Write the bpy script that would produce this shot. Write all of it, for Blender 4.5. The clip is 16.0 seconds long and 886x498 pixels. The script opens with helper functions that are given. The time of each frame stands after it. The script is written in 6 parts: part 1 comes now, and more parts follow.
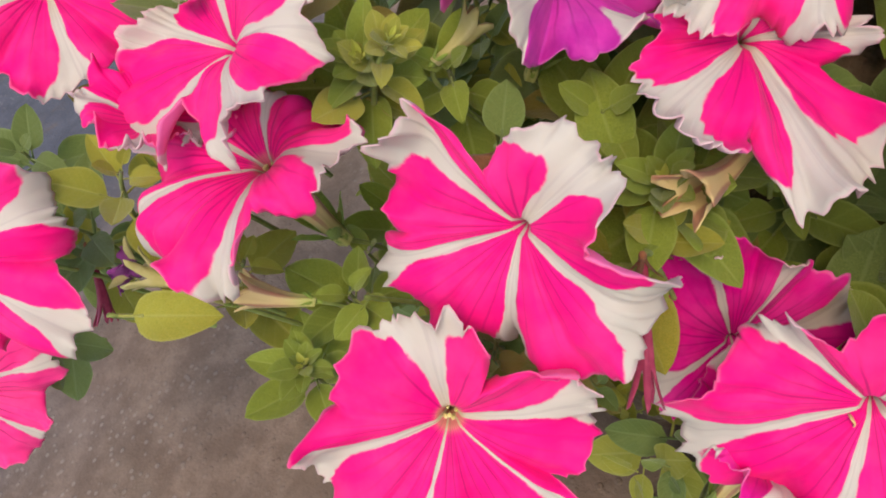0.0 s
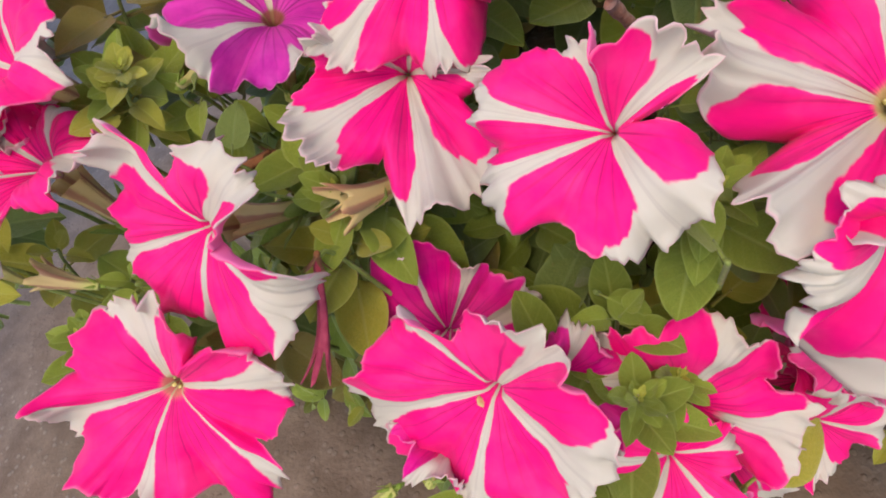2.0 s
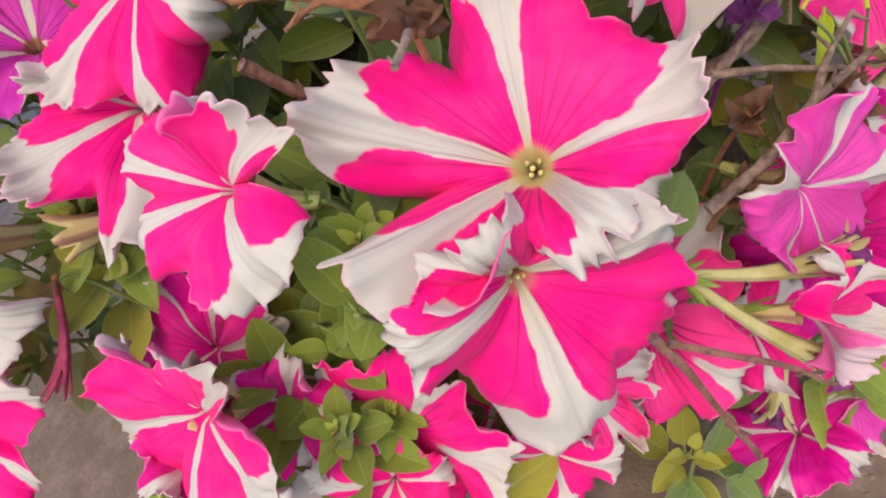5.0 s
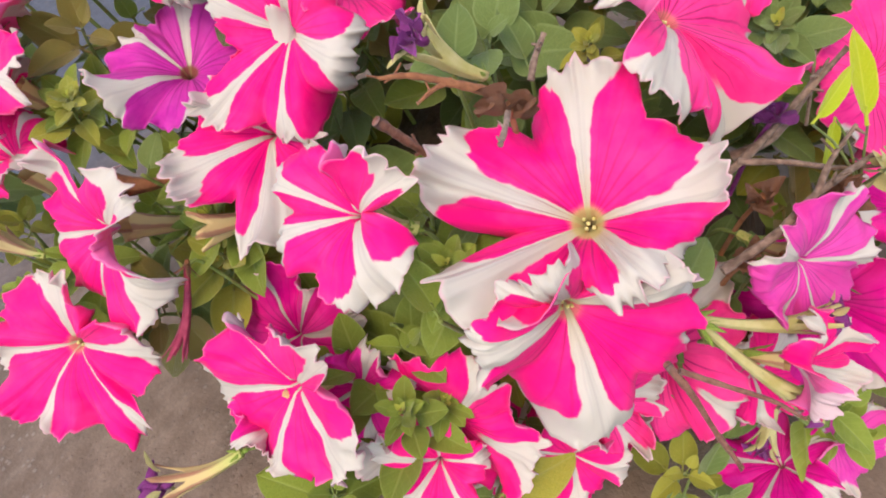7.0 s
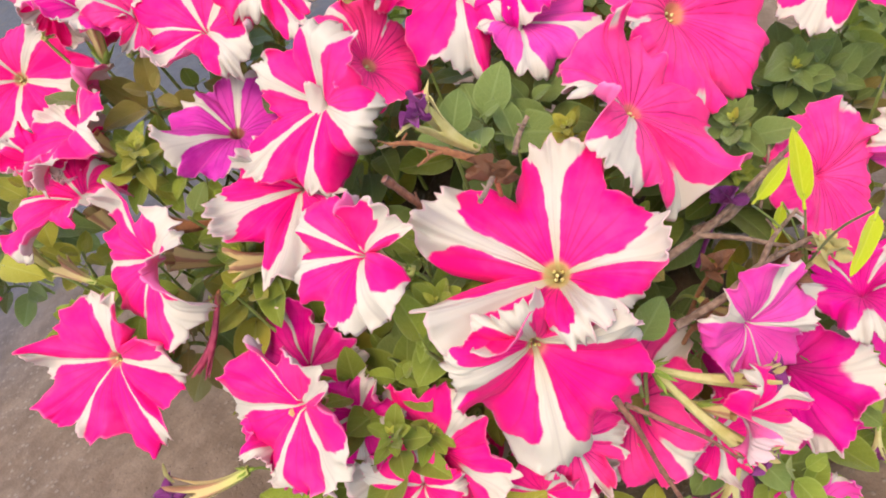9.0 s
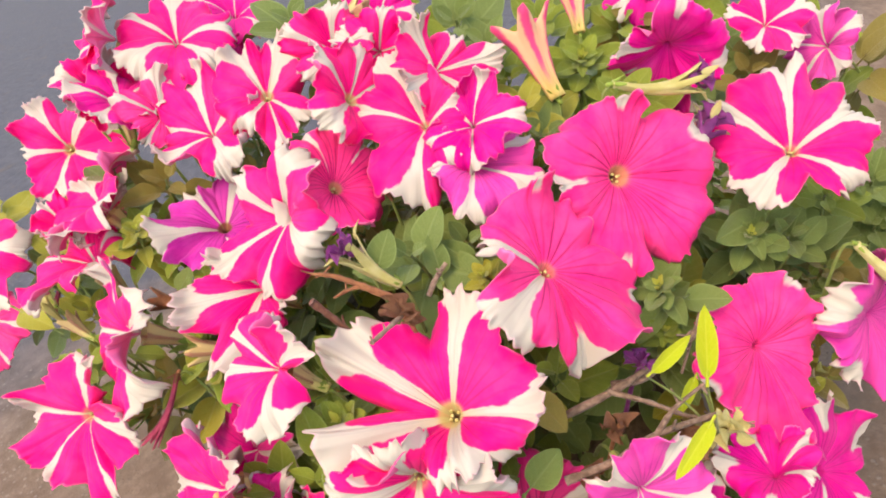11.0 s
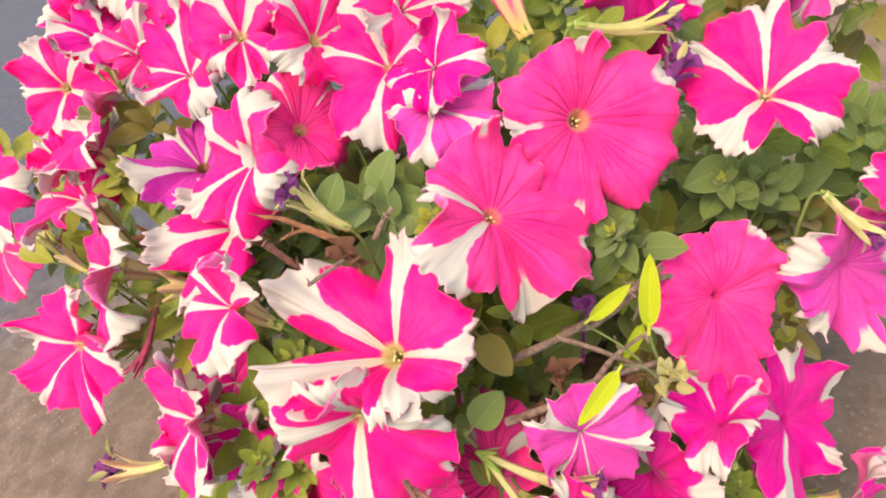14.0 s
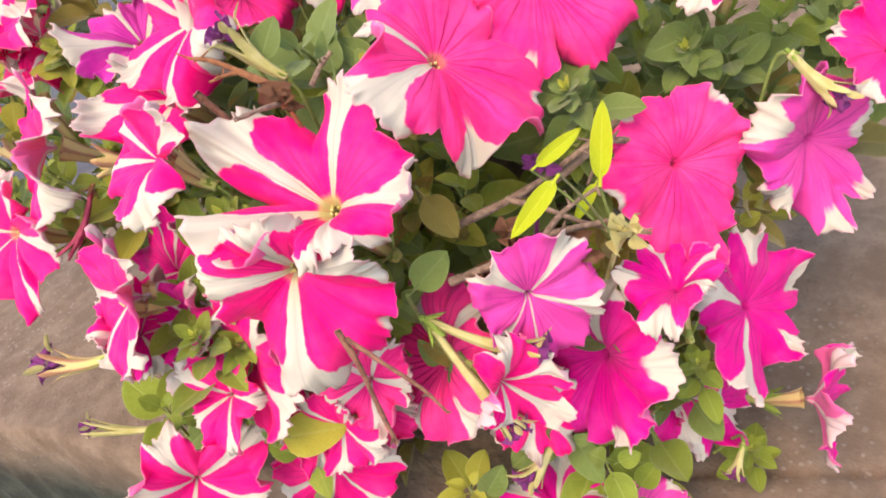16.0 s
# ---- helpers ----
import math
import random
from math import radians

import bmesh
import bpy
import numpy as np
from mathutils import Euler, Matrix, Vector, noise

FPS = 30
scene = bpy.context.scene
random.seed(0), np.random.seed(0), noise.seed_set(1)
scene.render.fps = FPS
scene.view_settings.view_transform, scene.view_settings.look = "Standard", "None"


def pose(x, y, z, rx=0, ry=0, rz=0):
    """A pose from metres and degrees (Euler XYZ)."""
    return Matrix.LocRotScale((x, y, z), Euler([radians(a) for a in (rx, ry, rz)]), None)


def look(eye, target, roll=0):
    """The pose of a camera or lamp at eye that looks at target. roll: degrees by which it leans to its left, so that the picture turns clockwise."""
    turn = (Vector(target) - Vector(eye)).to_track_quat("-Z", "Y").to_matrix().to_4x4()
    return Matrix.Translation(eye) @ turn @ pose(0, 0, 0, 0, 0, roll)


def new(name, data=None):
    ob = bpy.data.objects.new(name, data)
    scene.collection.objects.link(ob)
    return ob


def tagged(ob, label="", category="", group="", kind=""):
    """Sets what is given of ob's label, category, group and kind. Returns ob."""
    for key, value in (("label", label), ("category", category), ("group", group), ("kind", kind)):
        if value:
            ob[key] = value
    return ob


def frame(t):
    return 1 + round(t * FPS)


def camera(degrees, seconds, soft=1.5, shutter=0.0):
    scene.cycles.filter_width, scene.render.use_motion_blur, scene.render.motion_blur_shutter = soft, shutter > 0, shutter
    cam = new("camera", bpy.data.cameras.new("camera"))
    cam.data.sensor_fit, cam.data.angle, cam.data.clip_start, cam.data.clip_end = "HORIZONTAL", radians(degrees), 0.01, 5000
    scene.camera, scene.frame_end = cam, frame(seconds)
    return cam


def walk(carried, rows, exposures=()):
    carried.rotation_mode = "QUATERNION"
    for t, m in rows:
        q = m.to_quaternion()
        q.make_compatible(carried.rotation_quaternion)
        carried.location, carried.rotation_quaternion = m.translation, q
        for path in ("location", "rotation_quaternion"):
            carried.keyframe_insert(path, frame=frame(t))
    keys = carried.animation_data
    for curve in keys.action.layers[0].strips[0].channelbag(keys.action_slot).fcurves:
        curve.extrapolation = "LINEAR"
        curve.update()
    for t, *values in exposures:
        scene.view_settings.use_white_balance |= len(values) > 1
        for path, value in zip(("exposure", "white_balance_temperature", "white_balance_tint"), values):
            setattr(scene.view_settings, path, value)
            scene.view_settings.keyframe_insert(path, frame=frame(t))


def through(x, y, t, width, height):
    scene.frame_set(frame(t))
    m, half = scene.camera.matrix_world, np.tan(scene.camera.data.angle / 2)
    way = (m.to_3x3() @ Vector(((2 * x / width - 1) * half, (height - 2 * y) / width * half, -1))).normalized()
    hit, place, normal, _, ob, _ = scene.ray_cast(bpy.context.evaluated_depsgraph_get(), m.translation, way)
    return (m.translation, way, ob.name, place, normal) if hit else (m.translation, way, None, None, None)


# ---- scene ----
cam = camera(64.0, 16.0, soft=1.9)
PATH = [
    (0, (0.1774, 0.0048, 0.3372), (-0.1521, 0.5899, -0.4038), -31.27),
    (0.5, (0.1995, 0.0005, 0.3331), (-0.1435, 0.5875, -0.4002), -31.06),
    (1, (0.2260, -0.0026, 0.3313), (-0.1331, 0.5821, -0.3961), -31.78),
    (1.5, (0.2558, -0.0039, 0.3268), (-0.1183, 0.5757, -0.3971), -31.72),
    (2, (0.2828, -0.0031, 0.3235), (-0.1103, 0.5766, -0.3902), -32.84),
    (2.5, (0.3090, 0.0065, 0.3177), (-0.0914, 0.5829, -0.3947), -34.48),
    (3, (0.3244, 0.0132, 0.3126), (-0.0771, 0.5829, -0.4046), -34.36),
    (3.5, (0.3318, 0.0138, 0.3070), (-0.0803, 0.5773, -0.4090), -34.00),
    (4, (0.3455, 0.0194, 0.3005), (-0.0785, 0.5709, -0.4179), -35.73),
    (4.5, (0.3556, 0.0206, 0.3036), (-0.0717, 0.5696, -0.4148), -35.62),
    (4.7, (0.3633, 0.0235, 0.3010), (-0.0624, 0.5749, -0.4164), -34.57),
    (6.8, (0.3855, 0.0085, 0.3491), (-0.0807, 0.5133, -0.3774), -30.97),
    (7, (0.3789, -0.0046, 0.3475), (-0.0784, 0.5472, -0.3500), -28.07),
    (7.5, (0.3790, -0.0277, 0.3467), (-0.0732, 0.5355, -0.3449), -27.28),
    (8, (0.3847, -0.0255, 0.3495), (-0.0722, 0.5736, -0.3080), -24.40),
    (8.5, (0.3936, -0.0385, 0.3507), (-0.0719, 0.5871, -0.2753), -21.67),
    (9, (0.4106, -0.0328, 0.3614), (-0.0877, 0.5864, -0.2456), -23.64),
    (9.5, (0.4144, -0.0267, 0.3769), (-0.1248, 0.5998, -0.1859), -21.55),
    (10, (0.4452, 0.0078, 0.3850), (-0.1432, 0.5931, -0.1729), -18.66),
    (10.2, (0.4550, -0.0073, 0.3684), (-0.1306, 0.6385, -0.1216), -17.54),
    (12.3, (0.4850, 0.0286, 0.3966), (-0.1632, 0.5527, -0.1559), -22.27),
    (12.5, (0.4877, 0.0266, 0.3955), (-0.1672, 0.5485, -0.1511), -22.26),
    (13, (0.4932, 0.0264, 0.3930), (-0.1589, 0.5481, -0.1570), -22.11),
    (13.5, (0.5025, 0.0288, 0.3843), (-0.1450, 0.5550, -0.1669), -21.76),
    (14, (0.5067, 0.0279, 0.3693), (-0.1377, 0.5472, -0.1920), -21.74),
    (14.5, (0.5117, 0.0305, 0.3483), (-0.1168, 0.5509, -0.2298), -21.34),
    (15, (0.5149, 0.0227, 0.3364), (-0.1187, 0.5354, -0.2431), -21.23),
    (15.5, (0.5193, 0.0133, 0.3295), (-0.1169, 0.5273, -0.2458), -20.77),
    (16, (0.5189, 0.0154, 0.3164), (-0.1079, 0.5299, -0.2687), -20.84),
]
walk(cam, [(t, look(eye, target, roll)) for t, eye, target, roll in PATH], [(0, 0.36, 8300, 14), (4.5, 0.42, 8000, 14), (7, 0.62, 8000, 14), (8, 0.68, 8300, 14), (9.5, 0.84, 8900, 15), (12.5, 0.92, 9700, 16), (16, 1.00, 9200, 16)])
SKY, SUN, SOFT = 0.34, 1.36, 30.0
SUNX, SUNY, SUNZ = 0.10, -0.46, 0.84

# ---- light ----
world = bpy.data.worlds.new("sky")
scene.world = world
world.use_nodes = True
wn, wl = world.node_tree.nodes, world.node_tree.links
sky = wn.new("ShaderNodeTexSky")
sky.sky_type = "NISHITA"
sky.sun_disc = False
sky.sun_elevation = radians(60)
sky.sun_rotation = radians(168)
wl.new(sky.outputs["Color"], wn["Background"].inputs["Color"])
wn["Background"].inputs["Strength"].default_value = SKY
sun = new("sun", bpy.data.lights.new("sun", "SUN"))
sun.data.energy, sun.data.angle, sun.data.color = SUN, radians(SOFT), (1.0, 0.88, 0.71)
sun.matrix_world = look((0.2 + 3 * SUNX, 0.2 + 3 * SUNY, 3 * SUNZ), (0.2, 0.2, 0.0))


# ---- materials ----
class Nodes:
    """A few words for building node materials."""

    def __init__(self, name):
        self.mat = bpy.data.materials.new(name)
        self.mat.use_nodes = True
        self.n, self.l = self.mat.node_tree.nodes, self.mat.node_tree.links
        self.bsdf = self.n["Principled BSDF"]
        self.out = self.n["Material Output"]

    def put(self, sock, val):
        if isinstance(val, (int, float)):
            sock.default_value = val
        elif isinstance(val, tuple):
            sock.default_value = (*val, 1.0) if len(val) == 3 and sock.type == "RGBA" else val
        else:
            self.l.new(val, sock)

    def attr(self, name, what="Fac"):
        a = self.n.new("ShaderNodeAttribute")
        a.attribute_name = name
        return a.outputs[what]

    def math(self, op, a, b=0.0, c=0.0, clamp=False):
        m = self.n.new("ShaderNodeMath")
        m.operation, m.use_clamp = op, clamp
        for s, v in zip(m.inputs, (a, b, c)):
            self.put(s, v)
        return m.outputs[0]

    def step(self, v, a, b):
        m = self.n.new("ShaderNodeMapRange")
        m.interpolation_type = "SMOOTHSTEP"
        self.put(m.inputs["Value"], v)
        self.put(m.inputs["From Min"], a)
        self.put(m.inputs["From Max"], b)
        return m.outputs["Result"]

    def mix(self, f, a, b, blend="MIX"):
        m = self.n.new("ShaderNodeMix")
        m.data_type, m.blend_type = "RGBA", blend
        self.put(m.inputs[0], f)
        self.put(m.inputs[6], a)
        self.put(m.inputs[7], b)
        return m.outputs[2]

    def noise(self, scale, detail=3.0, vec=None, rough=0.55):
        m = self.n.new("ShaderNodeTexNoise")
        m.inputs["Scale"].default_value, m.inputs["Detail"].default_value = scale, detail
        m.inputs["Roughness"].default_value = rough
        if vec is None:
            vec = self.coord()
        self.l.new(vec, m.inputs["Vector"])
        return m.outputs["Fac"]

    def coord(self, kind="Object"):
        return self.n.new("ShaderNodeTexCoord").outputs[kind]

    def place(self):
        return self.n.new("ShaderNodeNewGeometry").outputs["Position"]

    def rand(self):
        a, b = self.n.new("ShaderNodeObjectInfo"), self.n.new("ShaderNodeNewGeometry")
        return self.math("FRACT", self.math("ADD", a.outputs["Random"], b.outputs["Random Per Island"]))

    def vec(self, x, y, z=0.0):
        m = self.n.new("ShaderNodeCombineXYZ")
        for s, v in zip(m.inputs, (x, y, z)):
            self.put(s, v)
        return m.outputs[0]

    def split(self, v):
        m = self.n.new("ShaderNodeSeparateXYZ")
        self.l.new(v, m.inputs[0])
        return m.outputs

    def bump(self, h, strength, dist):
        m = self.n.new("ShaderNodeBump")
        m.inputs["Strength"].default_value, m.inputs["Distance"].default_value = strength, dist
        self.l.new(h, m.inputs["Height"])
        self.l.new(m.outputs[0], self.bsdf.inputs["Normal"])
        return m.outputs[0]

    def finish(self, colour, rough=0.6, spec=0.3, through=0.0, sheen=0.0, through_tint=None):
        self.put(self.bsdf.inputs["Base Color"], colour)
        self.put(self.bsdf.inputs["Roughness"], rough)
        self.put(self.bsdf.inputs["Specular IOR Level"], spec)
        self.put(self.bsdf.inputs["Sheen Weight"], sheen)
        if through:
            tr = self.n.new("ShaderNodeBsdfTranslucent")
            self.put(tr.inputs["Color"], through_tint if through_tint is not None else colour)
            ms = self.n.new("ShaderNodeMixShader")
            ms.inputs[0].default_value = through
            self.l.new(self.bsdf.outputs[0], ms.inputs[1])
            self.l.new(tr.outputs[0], ms.inputs[2])
            self.l.new(ms.outputs[0], self.out.inputs["Surface"])
        return self.mat


def petal_material(name, body, deep, white=(0.555, 0.515, 0.455), throat=(0.56, 0.47, 0.17), back=False, vein_depth=0.55):
    """Star-patterned petunia corolla: white bars along the five lobes, fine veins, a yellowish throat."""
    m = Nodes(name)
    u, s, wid, beg, phi, eye = (m.attr(k) for k in ("lobe", "along", "bar", "start", "turn", "eye"))
    au = m.math("ABSOLUTE", u)
    own = m.rand()
    wob = m.math("ADD", m.math("MULTIPLY", m.math("SUBTRACT", m.noise(75.0, 2.0), 0.5), 0.26), m.math("MULTIPLY", m.math("SUBTRACT", m.noise(420.0, 2.0), 0.5), 0.05))
    flare = m.math("MULTIPLY", m.math("POWER", m.step(s, 0.48, 1.08), 1.4), 0.36)
    inner = m.math("MULTIPLY", m.math("POWER", m.math("SUBTRACT", 1.0, s), 4.0), 0.34)
    half = m.math("MULTIPLY", m.math("ADD", m.math("ADD", 0.122, flare), inner), wid)
    d = m.math("ADD", m.math("SUBTRACT", half, au), wob)
    bar = m.math("MULTIPLY", m.step(d, -0.022, 0.022), m.step(m.math("ADD", s, m.math("MULTIPLY", wob, 0.6)), m.math("SUBTRACT", beg, 0.05), m.math("ADD", beg, 0.05)))
    ray = m.noise(1.0, 4.0, m.vec(m.math("MULTIPLY", phi, 16.0), m.math("MULTIPLY", s, 1.6), own), 0.7)
    soft = m.noise(75.0, 4.0)
    drift = m.math("MULTIPLY", m.math("SUBTRACT", m.noise(55.0, 2.0), 0.5), m.math("MULTIPLY", s, 1.6))
    vein = m.math("ADD", m.math("MULTIPLY", phi, 40.0), drift)
    near = m.math("ABSOLUTE", m.math("SUBTRACT", m.math("FRACT", vein), 0.5))
    wide = m.math("DIVIDE", 0.11, m.math("ADD", s, 0.14))
    some = m.n.new("ShaderNodeTexWhiteNoise")
    some.noise_dimensions = "2D"
    m.l.new(m.vec(m.math("FLOOR", vein), own), some.inputs["Vector"])
    much = m.math("POWER", some.outputs["Value"], 0.9)
    lines = m.math("MULTIPLY", m.math("MULTIPLY", m.step(near, wide, 0.0), m.math("MINIMUM", m.math("MULTIPLY", much, 1.7), 1.0)), m.math("MULTIPLY", m.step(s, 1.0, 0.35), m.step(m.noise(130.0, 2.0), 0.20, 0.48)))
    tone = m.mix(m.math("MULTIPLY", m.step(ray, 0.42, 0.70), 0.78), body, deep)
    light = tuple(min(1.0, c * 1.0 + p) for c, p in zip(body, (0.03, 0.050, 0.060)))
    tone = m.mix(m.math("MULTIPLY", m.step(soft, 0.38, 0.72), 0.55), tone, light)
    tone = m.mix(m.math("MULTIPLY", own, 0.22), tone, deep)
    tone = m.mix(m.math("MULTIPLY", lines, vein_depth), tone, tuple(c * 0.42 for c in deep))
    pale = m.mix(m.math("MULTIPLY", m.step(m.math("ABSOLUTE", m.math("SUBTRACT", au, 0.010)), 0.020, 0.0), 0.34), white, (0.38, 0.33, 0.32))
    pale = m.mix(m.math("MULTIPLY", lines, 0.30), pale, (0.36, 0.30, 0.31))
    pale = m.mix(m.math("MULTIPLY", m.step(soft, 0.50, 0.75), 0.35), pale, (0.60, 0.53, 0.50))
    pale = m.mix(m.math("MULTIPLY", m.step(s, 0.45, 0.08), m.math("ADD", 0.30, m.math("MULTIPLY", eye, 0.35))), pale, (0.54, 0.46, 0.26))
    col = m.mix(bar, tone, pale)
    veins = m.math("MULTIPLY", m.step(m.noise(1.0, 2.0, m.vec(m.math("MULTIPLY", phi, 34.0), m.math("MULTIPLY", s, 0.6))), 0.56, 0.62), m.step(s, 0.50, 0.16))
    col = m.mix(m.math("MULTIPLY", veins, m.math("ADD", 0.20, m.math("MULTIPLY", eye, 0.40))), col, tuple(c * 0.35 for c in deep))
    col = m.mix(m.math("MULTIPLY", m.step(s, 0.20, 0.11), m.math("MULTIPLY", eye, 0.85)), col, throat)
    col = m.mix(m.math("MULTIPLY", m.step(s, 0.05, 0.005), m.math("ADD", 0.10, m.math("MULTIPLY", eye, 0.50))), col, tuple(c * 0.5 for c in throat))
    col = m.mix(m.math("MULTIPLY", m.step(m.math("ADD", s, m.math("MULTIPLY", wob, 0.2)), 0.975, 1.0), 0.32), col, (0.86, 0.34, 0.50))
    if back:
        col = m.mix(0.32, col, (0.80, 0.36, 0.58))
    m.bump(m.math("ADD", m.math("MULTIPLY", ray, 0.5), m.math("SUBTRACT", soft, m.math("MULTIPLY", lines, 0.25))), 0.26, 0.0010)
    return m.finish(col, 0.55, 0.15, 0.30, 0.06)


PINK = petal_material("petal_pink", (0.93, 0.006, 0.222), (0.77, 0.0, 0.190))
PINK_BACK = petal_material("petal_pink_back", (0.82, 0.04, 0.30), (0.62, 0.02, 0.26), back=True)
ROSE = petal_material("petal_rose", (0.93, 0.036, 0.255), (0.74, 0.004, 0.190), throat=(0.60, 0.26, 0.14), vein_depth=0.95)
MAGENTA = petal_material("petal_magenta", (0.76, 0.0, 0.26), (0.54, 0.0, 0.21), vein_depth=0.6)
PURPLE = petal_material("petal_purple", (0.62, 0.030, 0.35), (0.42, 0.010, 0.27), throat=(0.26, 0.09, 0.03), vein_depth=0.6)
LILAC = petal_material("petal_lilac", (0.78, 0.065, 0.38), (0.58, 0.02, 0.31))


def leaf_material(name, body, light, dark, vein, through=0.28):
    m = Nodes(name)
    u, s = m.attr("side"), m.attr("along")
    au = m.math("ABSOLUTE", u)
    blotch = m.noise(70.0, 4.0)
    col = m.mix(m.step(blotch, 0.35, 0.70), body, light)
    col = m.mix(m.math("MULTIPLY", m.rand(), 0.65), col, dark)
    saw = m.math("FRACT", m.math("SUBTRACT", m.math("MULTIPLY", s, 6.0), m.math("MULTIPLY", au, 1.6)))
    lines = m.math("MAXIMUM", m.step(au, 0.11, 0.01), m.math("MULTIPLY", m.step(m.math("ABSOLUTE", m.math("SUBTRACT", saw, 0.5)), 0.18, 0.0), 0.25))
    col = m.mix(m.math("MULTIPLY", lines, 0.36), col, vein)
    col = m.mix(m.math("MULTIPLY", m.step(au, 0.86, 1.0), 0.42), col, vein)
    fuzz = m.noise(1400.0, 2.0)
    col = m.mix(m.math("MULTIPLY", m.step(fuzz, 0.55, 0.8), 0.22), col, vein)
    m.bump(m.math("SUBTRACT", m.math("MULTIPLY", fuzz, 0.5), lines), 0.4, 0.0008)
    return m.finish(col, 0.58, 0.26, through, 0.25)


LEAF = leaf_material("leaf_green", (0.165, 0.225, 0.022), (0.260, 0.325, 0.040), (0.105, 0.155, 0.018), (0.32, 0.39, 0.11))
LEAF_COOL = leaf_material("leaf_cool_green", (0.116, 0.176, 0.040), (0.180, 0.246, 0.062), (0.080, 0.126, 0.030), (0.24, 0.32, 0.12))
LEAF_OLD = leaf_material("leaf_yellowing", (0.28, 0.29, 0.03), (0.40, 0.36, 0.05), (0.15, 0.18, 0.02), (0.40, 0.40, 0.12))
LEAF_BRIGHT = leaf_material("leaf_lime", (0.42, 0.52, 0.015), (0.55, 0.60, 0.03), (0.30, 0.42, 0.01), (0.62, 0.66, 0.10), 0.4)
LEAF_OLIVE = leaf_material("leaf_olive", (0.20, 0.165, 0.03), (0.27, 0.21, 0.045), (0.12, 0.10, 0.022), (0.28, 0.22, 0.08))


def plain_material(name, a, b, scale=300.0, rough=0.6, through=0.0, bump=0.4, dist=0.0006):
    m = Nodes(name)
    f = m.noise(scale, 4.0)
    g = m.noise(scale * 0.15, 3.0)
    col = m.mix(m.step(m.math("ADD", m.math("MULTIPLY", f, 0.6), m.math("MULTIPLY", g, 0.4)), 0.36, 0.64), a, b)
    m.bump(f, bump, dist)
    return m.finish(col, rough, 0.25, through, 0.1)


STEM = plain_material("stem_green", (0.12, 0.17, 0.035), (0.20, 0.25, 0.07), 260.0, 0.6, 0.1)
BUD = plain_material("bud_yellow_green", (0.34, 0.40, 0.05), (0.50, 0.50, 0.10), 300.0, 0.6, 0.2)
CALYX = plain_material("calyx_green", (0.16, 0.27, 0.04), (0.30, 0.40, 0.08), 200.0, 0.6, 0.25)
ANTHER = plain_material("anther_cream", (0.46, 0.40, 0.11), (0.60, 0.53, 0.24), 900.0, 0.7)
BARK = plain_material("bark_brown", (0.10, 0.035, 0.025), (0.23, 0.10, 0.07), 420.0, 0.85, 0.0, 0.9, 0.0012)
BARK_GREY = plain_material("bark_grey", (0.10, 0.062, 0.045), (0.25, 0.165, 0.125), 380.0, 0.85, 0.0, 0.9, 0.0012)
DRY = plain_material("dried_brown", (0.19, 0.07, 0.035), (0.36, 0.15, 0.07), 240.0, 0.85, 0.15, 0.9, 0.001)
CREAM = plain_material("spent_cream", (0.42, 0.38, 0.13), (0.54, 0.49, 0.24), 160.0, 0.6, 0.25)
SPENT_PURPLE = plain_material("spent_purple", (0.12, 0.015, 0.11), (0.27, 0.04, 0.22), 260.0, 0.6, 0.2)
WILT = plain_material("wilted_dark_pink", (0.26, 0.02, 0.06), (0.40, 0.05, 0.10), 260.0, 0.6, 0.2)
SOIL = plain_material("soil_dark", (0.060, 0.040, 0.026), (0.125, 0.084, 0.054), 130.0, 0.95, 0.0, 1.0, 0.004)


def tube_material(name, a, b, c):
    """Outside of a trumpet: pale with darker lengthwise streaks."""
    m = Nodes(name)
    phi, s = m.attr("turn"), m.attr("along")
    w = m.math("SINE", m.math("ADD", m.math("MULTIPLY", phi, 31.4), m.math("MULTIPLY", m.noise(120.0), 2.0)))
    col = m.mix(m.step(w, 0.1, 0.9), a, b)
    col = m.mix(m.step(s, 0.6, 0.05), col, c)
    m.bump(w, 0.3, 0.0006)
    return m.finish(col, 0.6, 0.2, 0.25, 0.1)


TUBE = tube_material("trumpet_cream", (0.62, 0.47, 0.22), (0.40, 0.20, 0.12), (0.48, 0.50, 0.16))
TUBE_PINK = tube_material("trumpet_striped", (0.74, 0.42, 0.26), (0.74, 0.06, 0.20), (0.58, 0.44, 0.14))


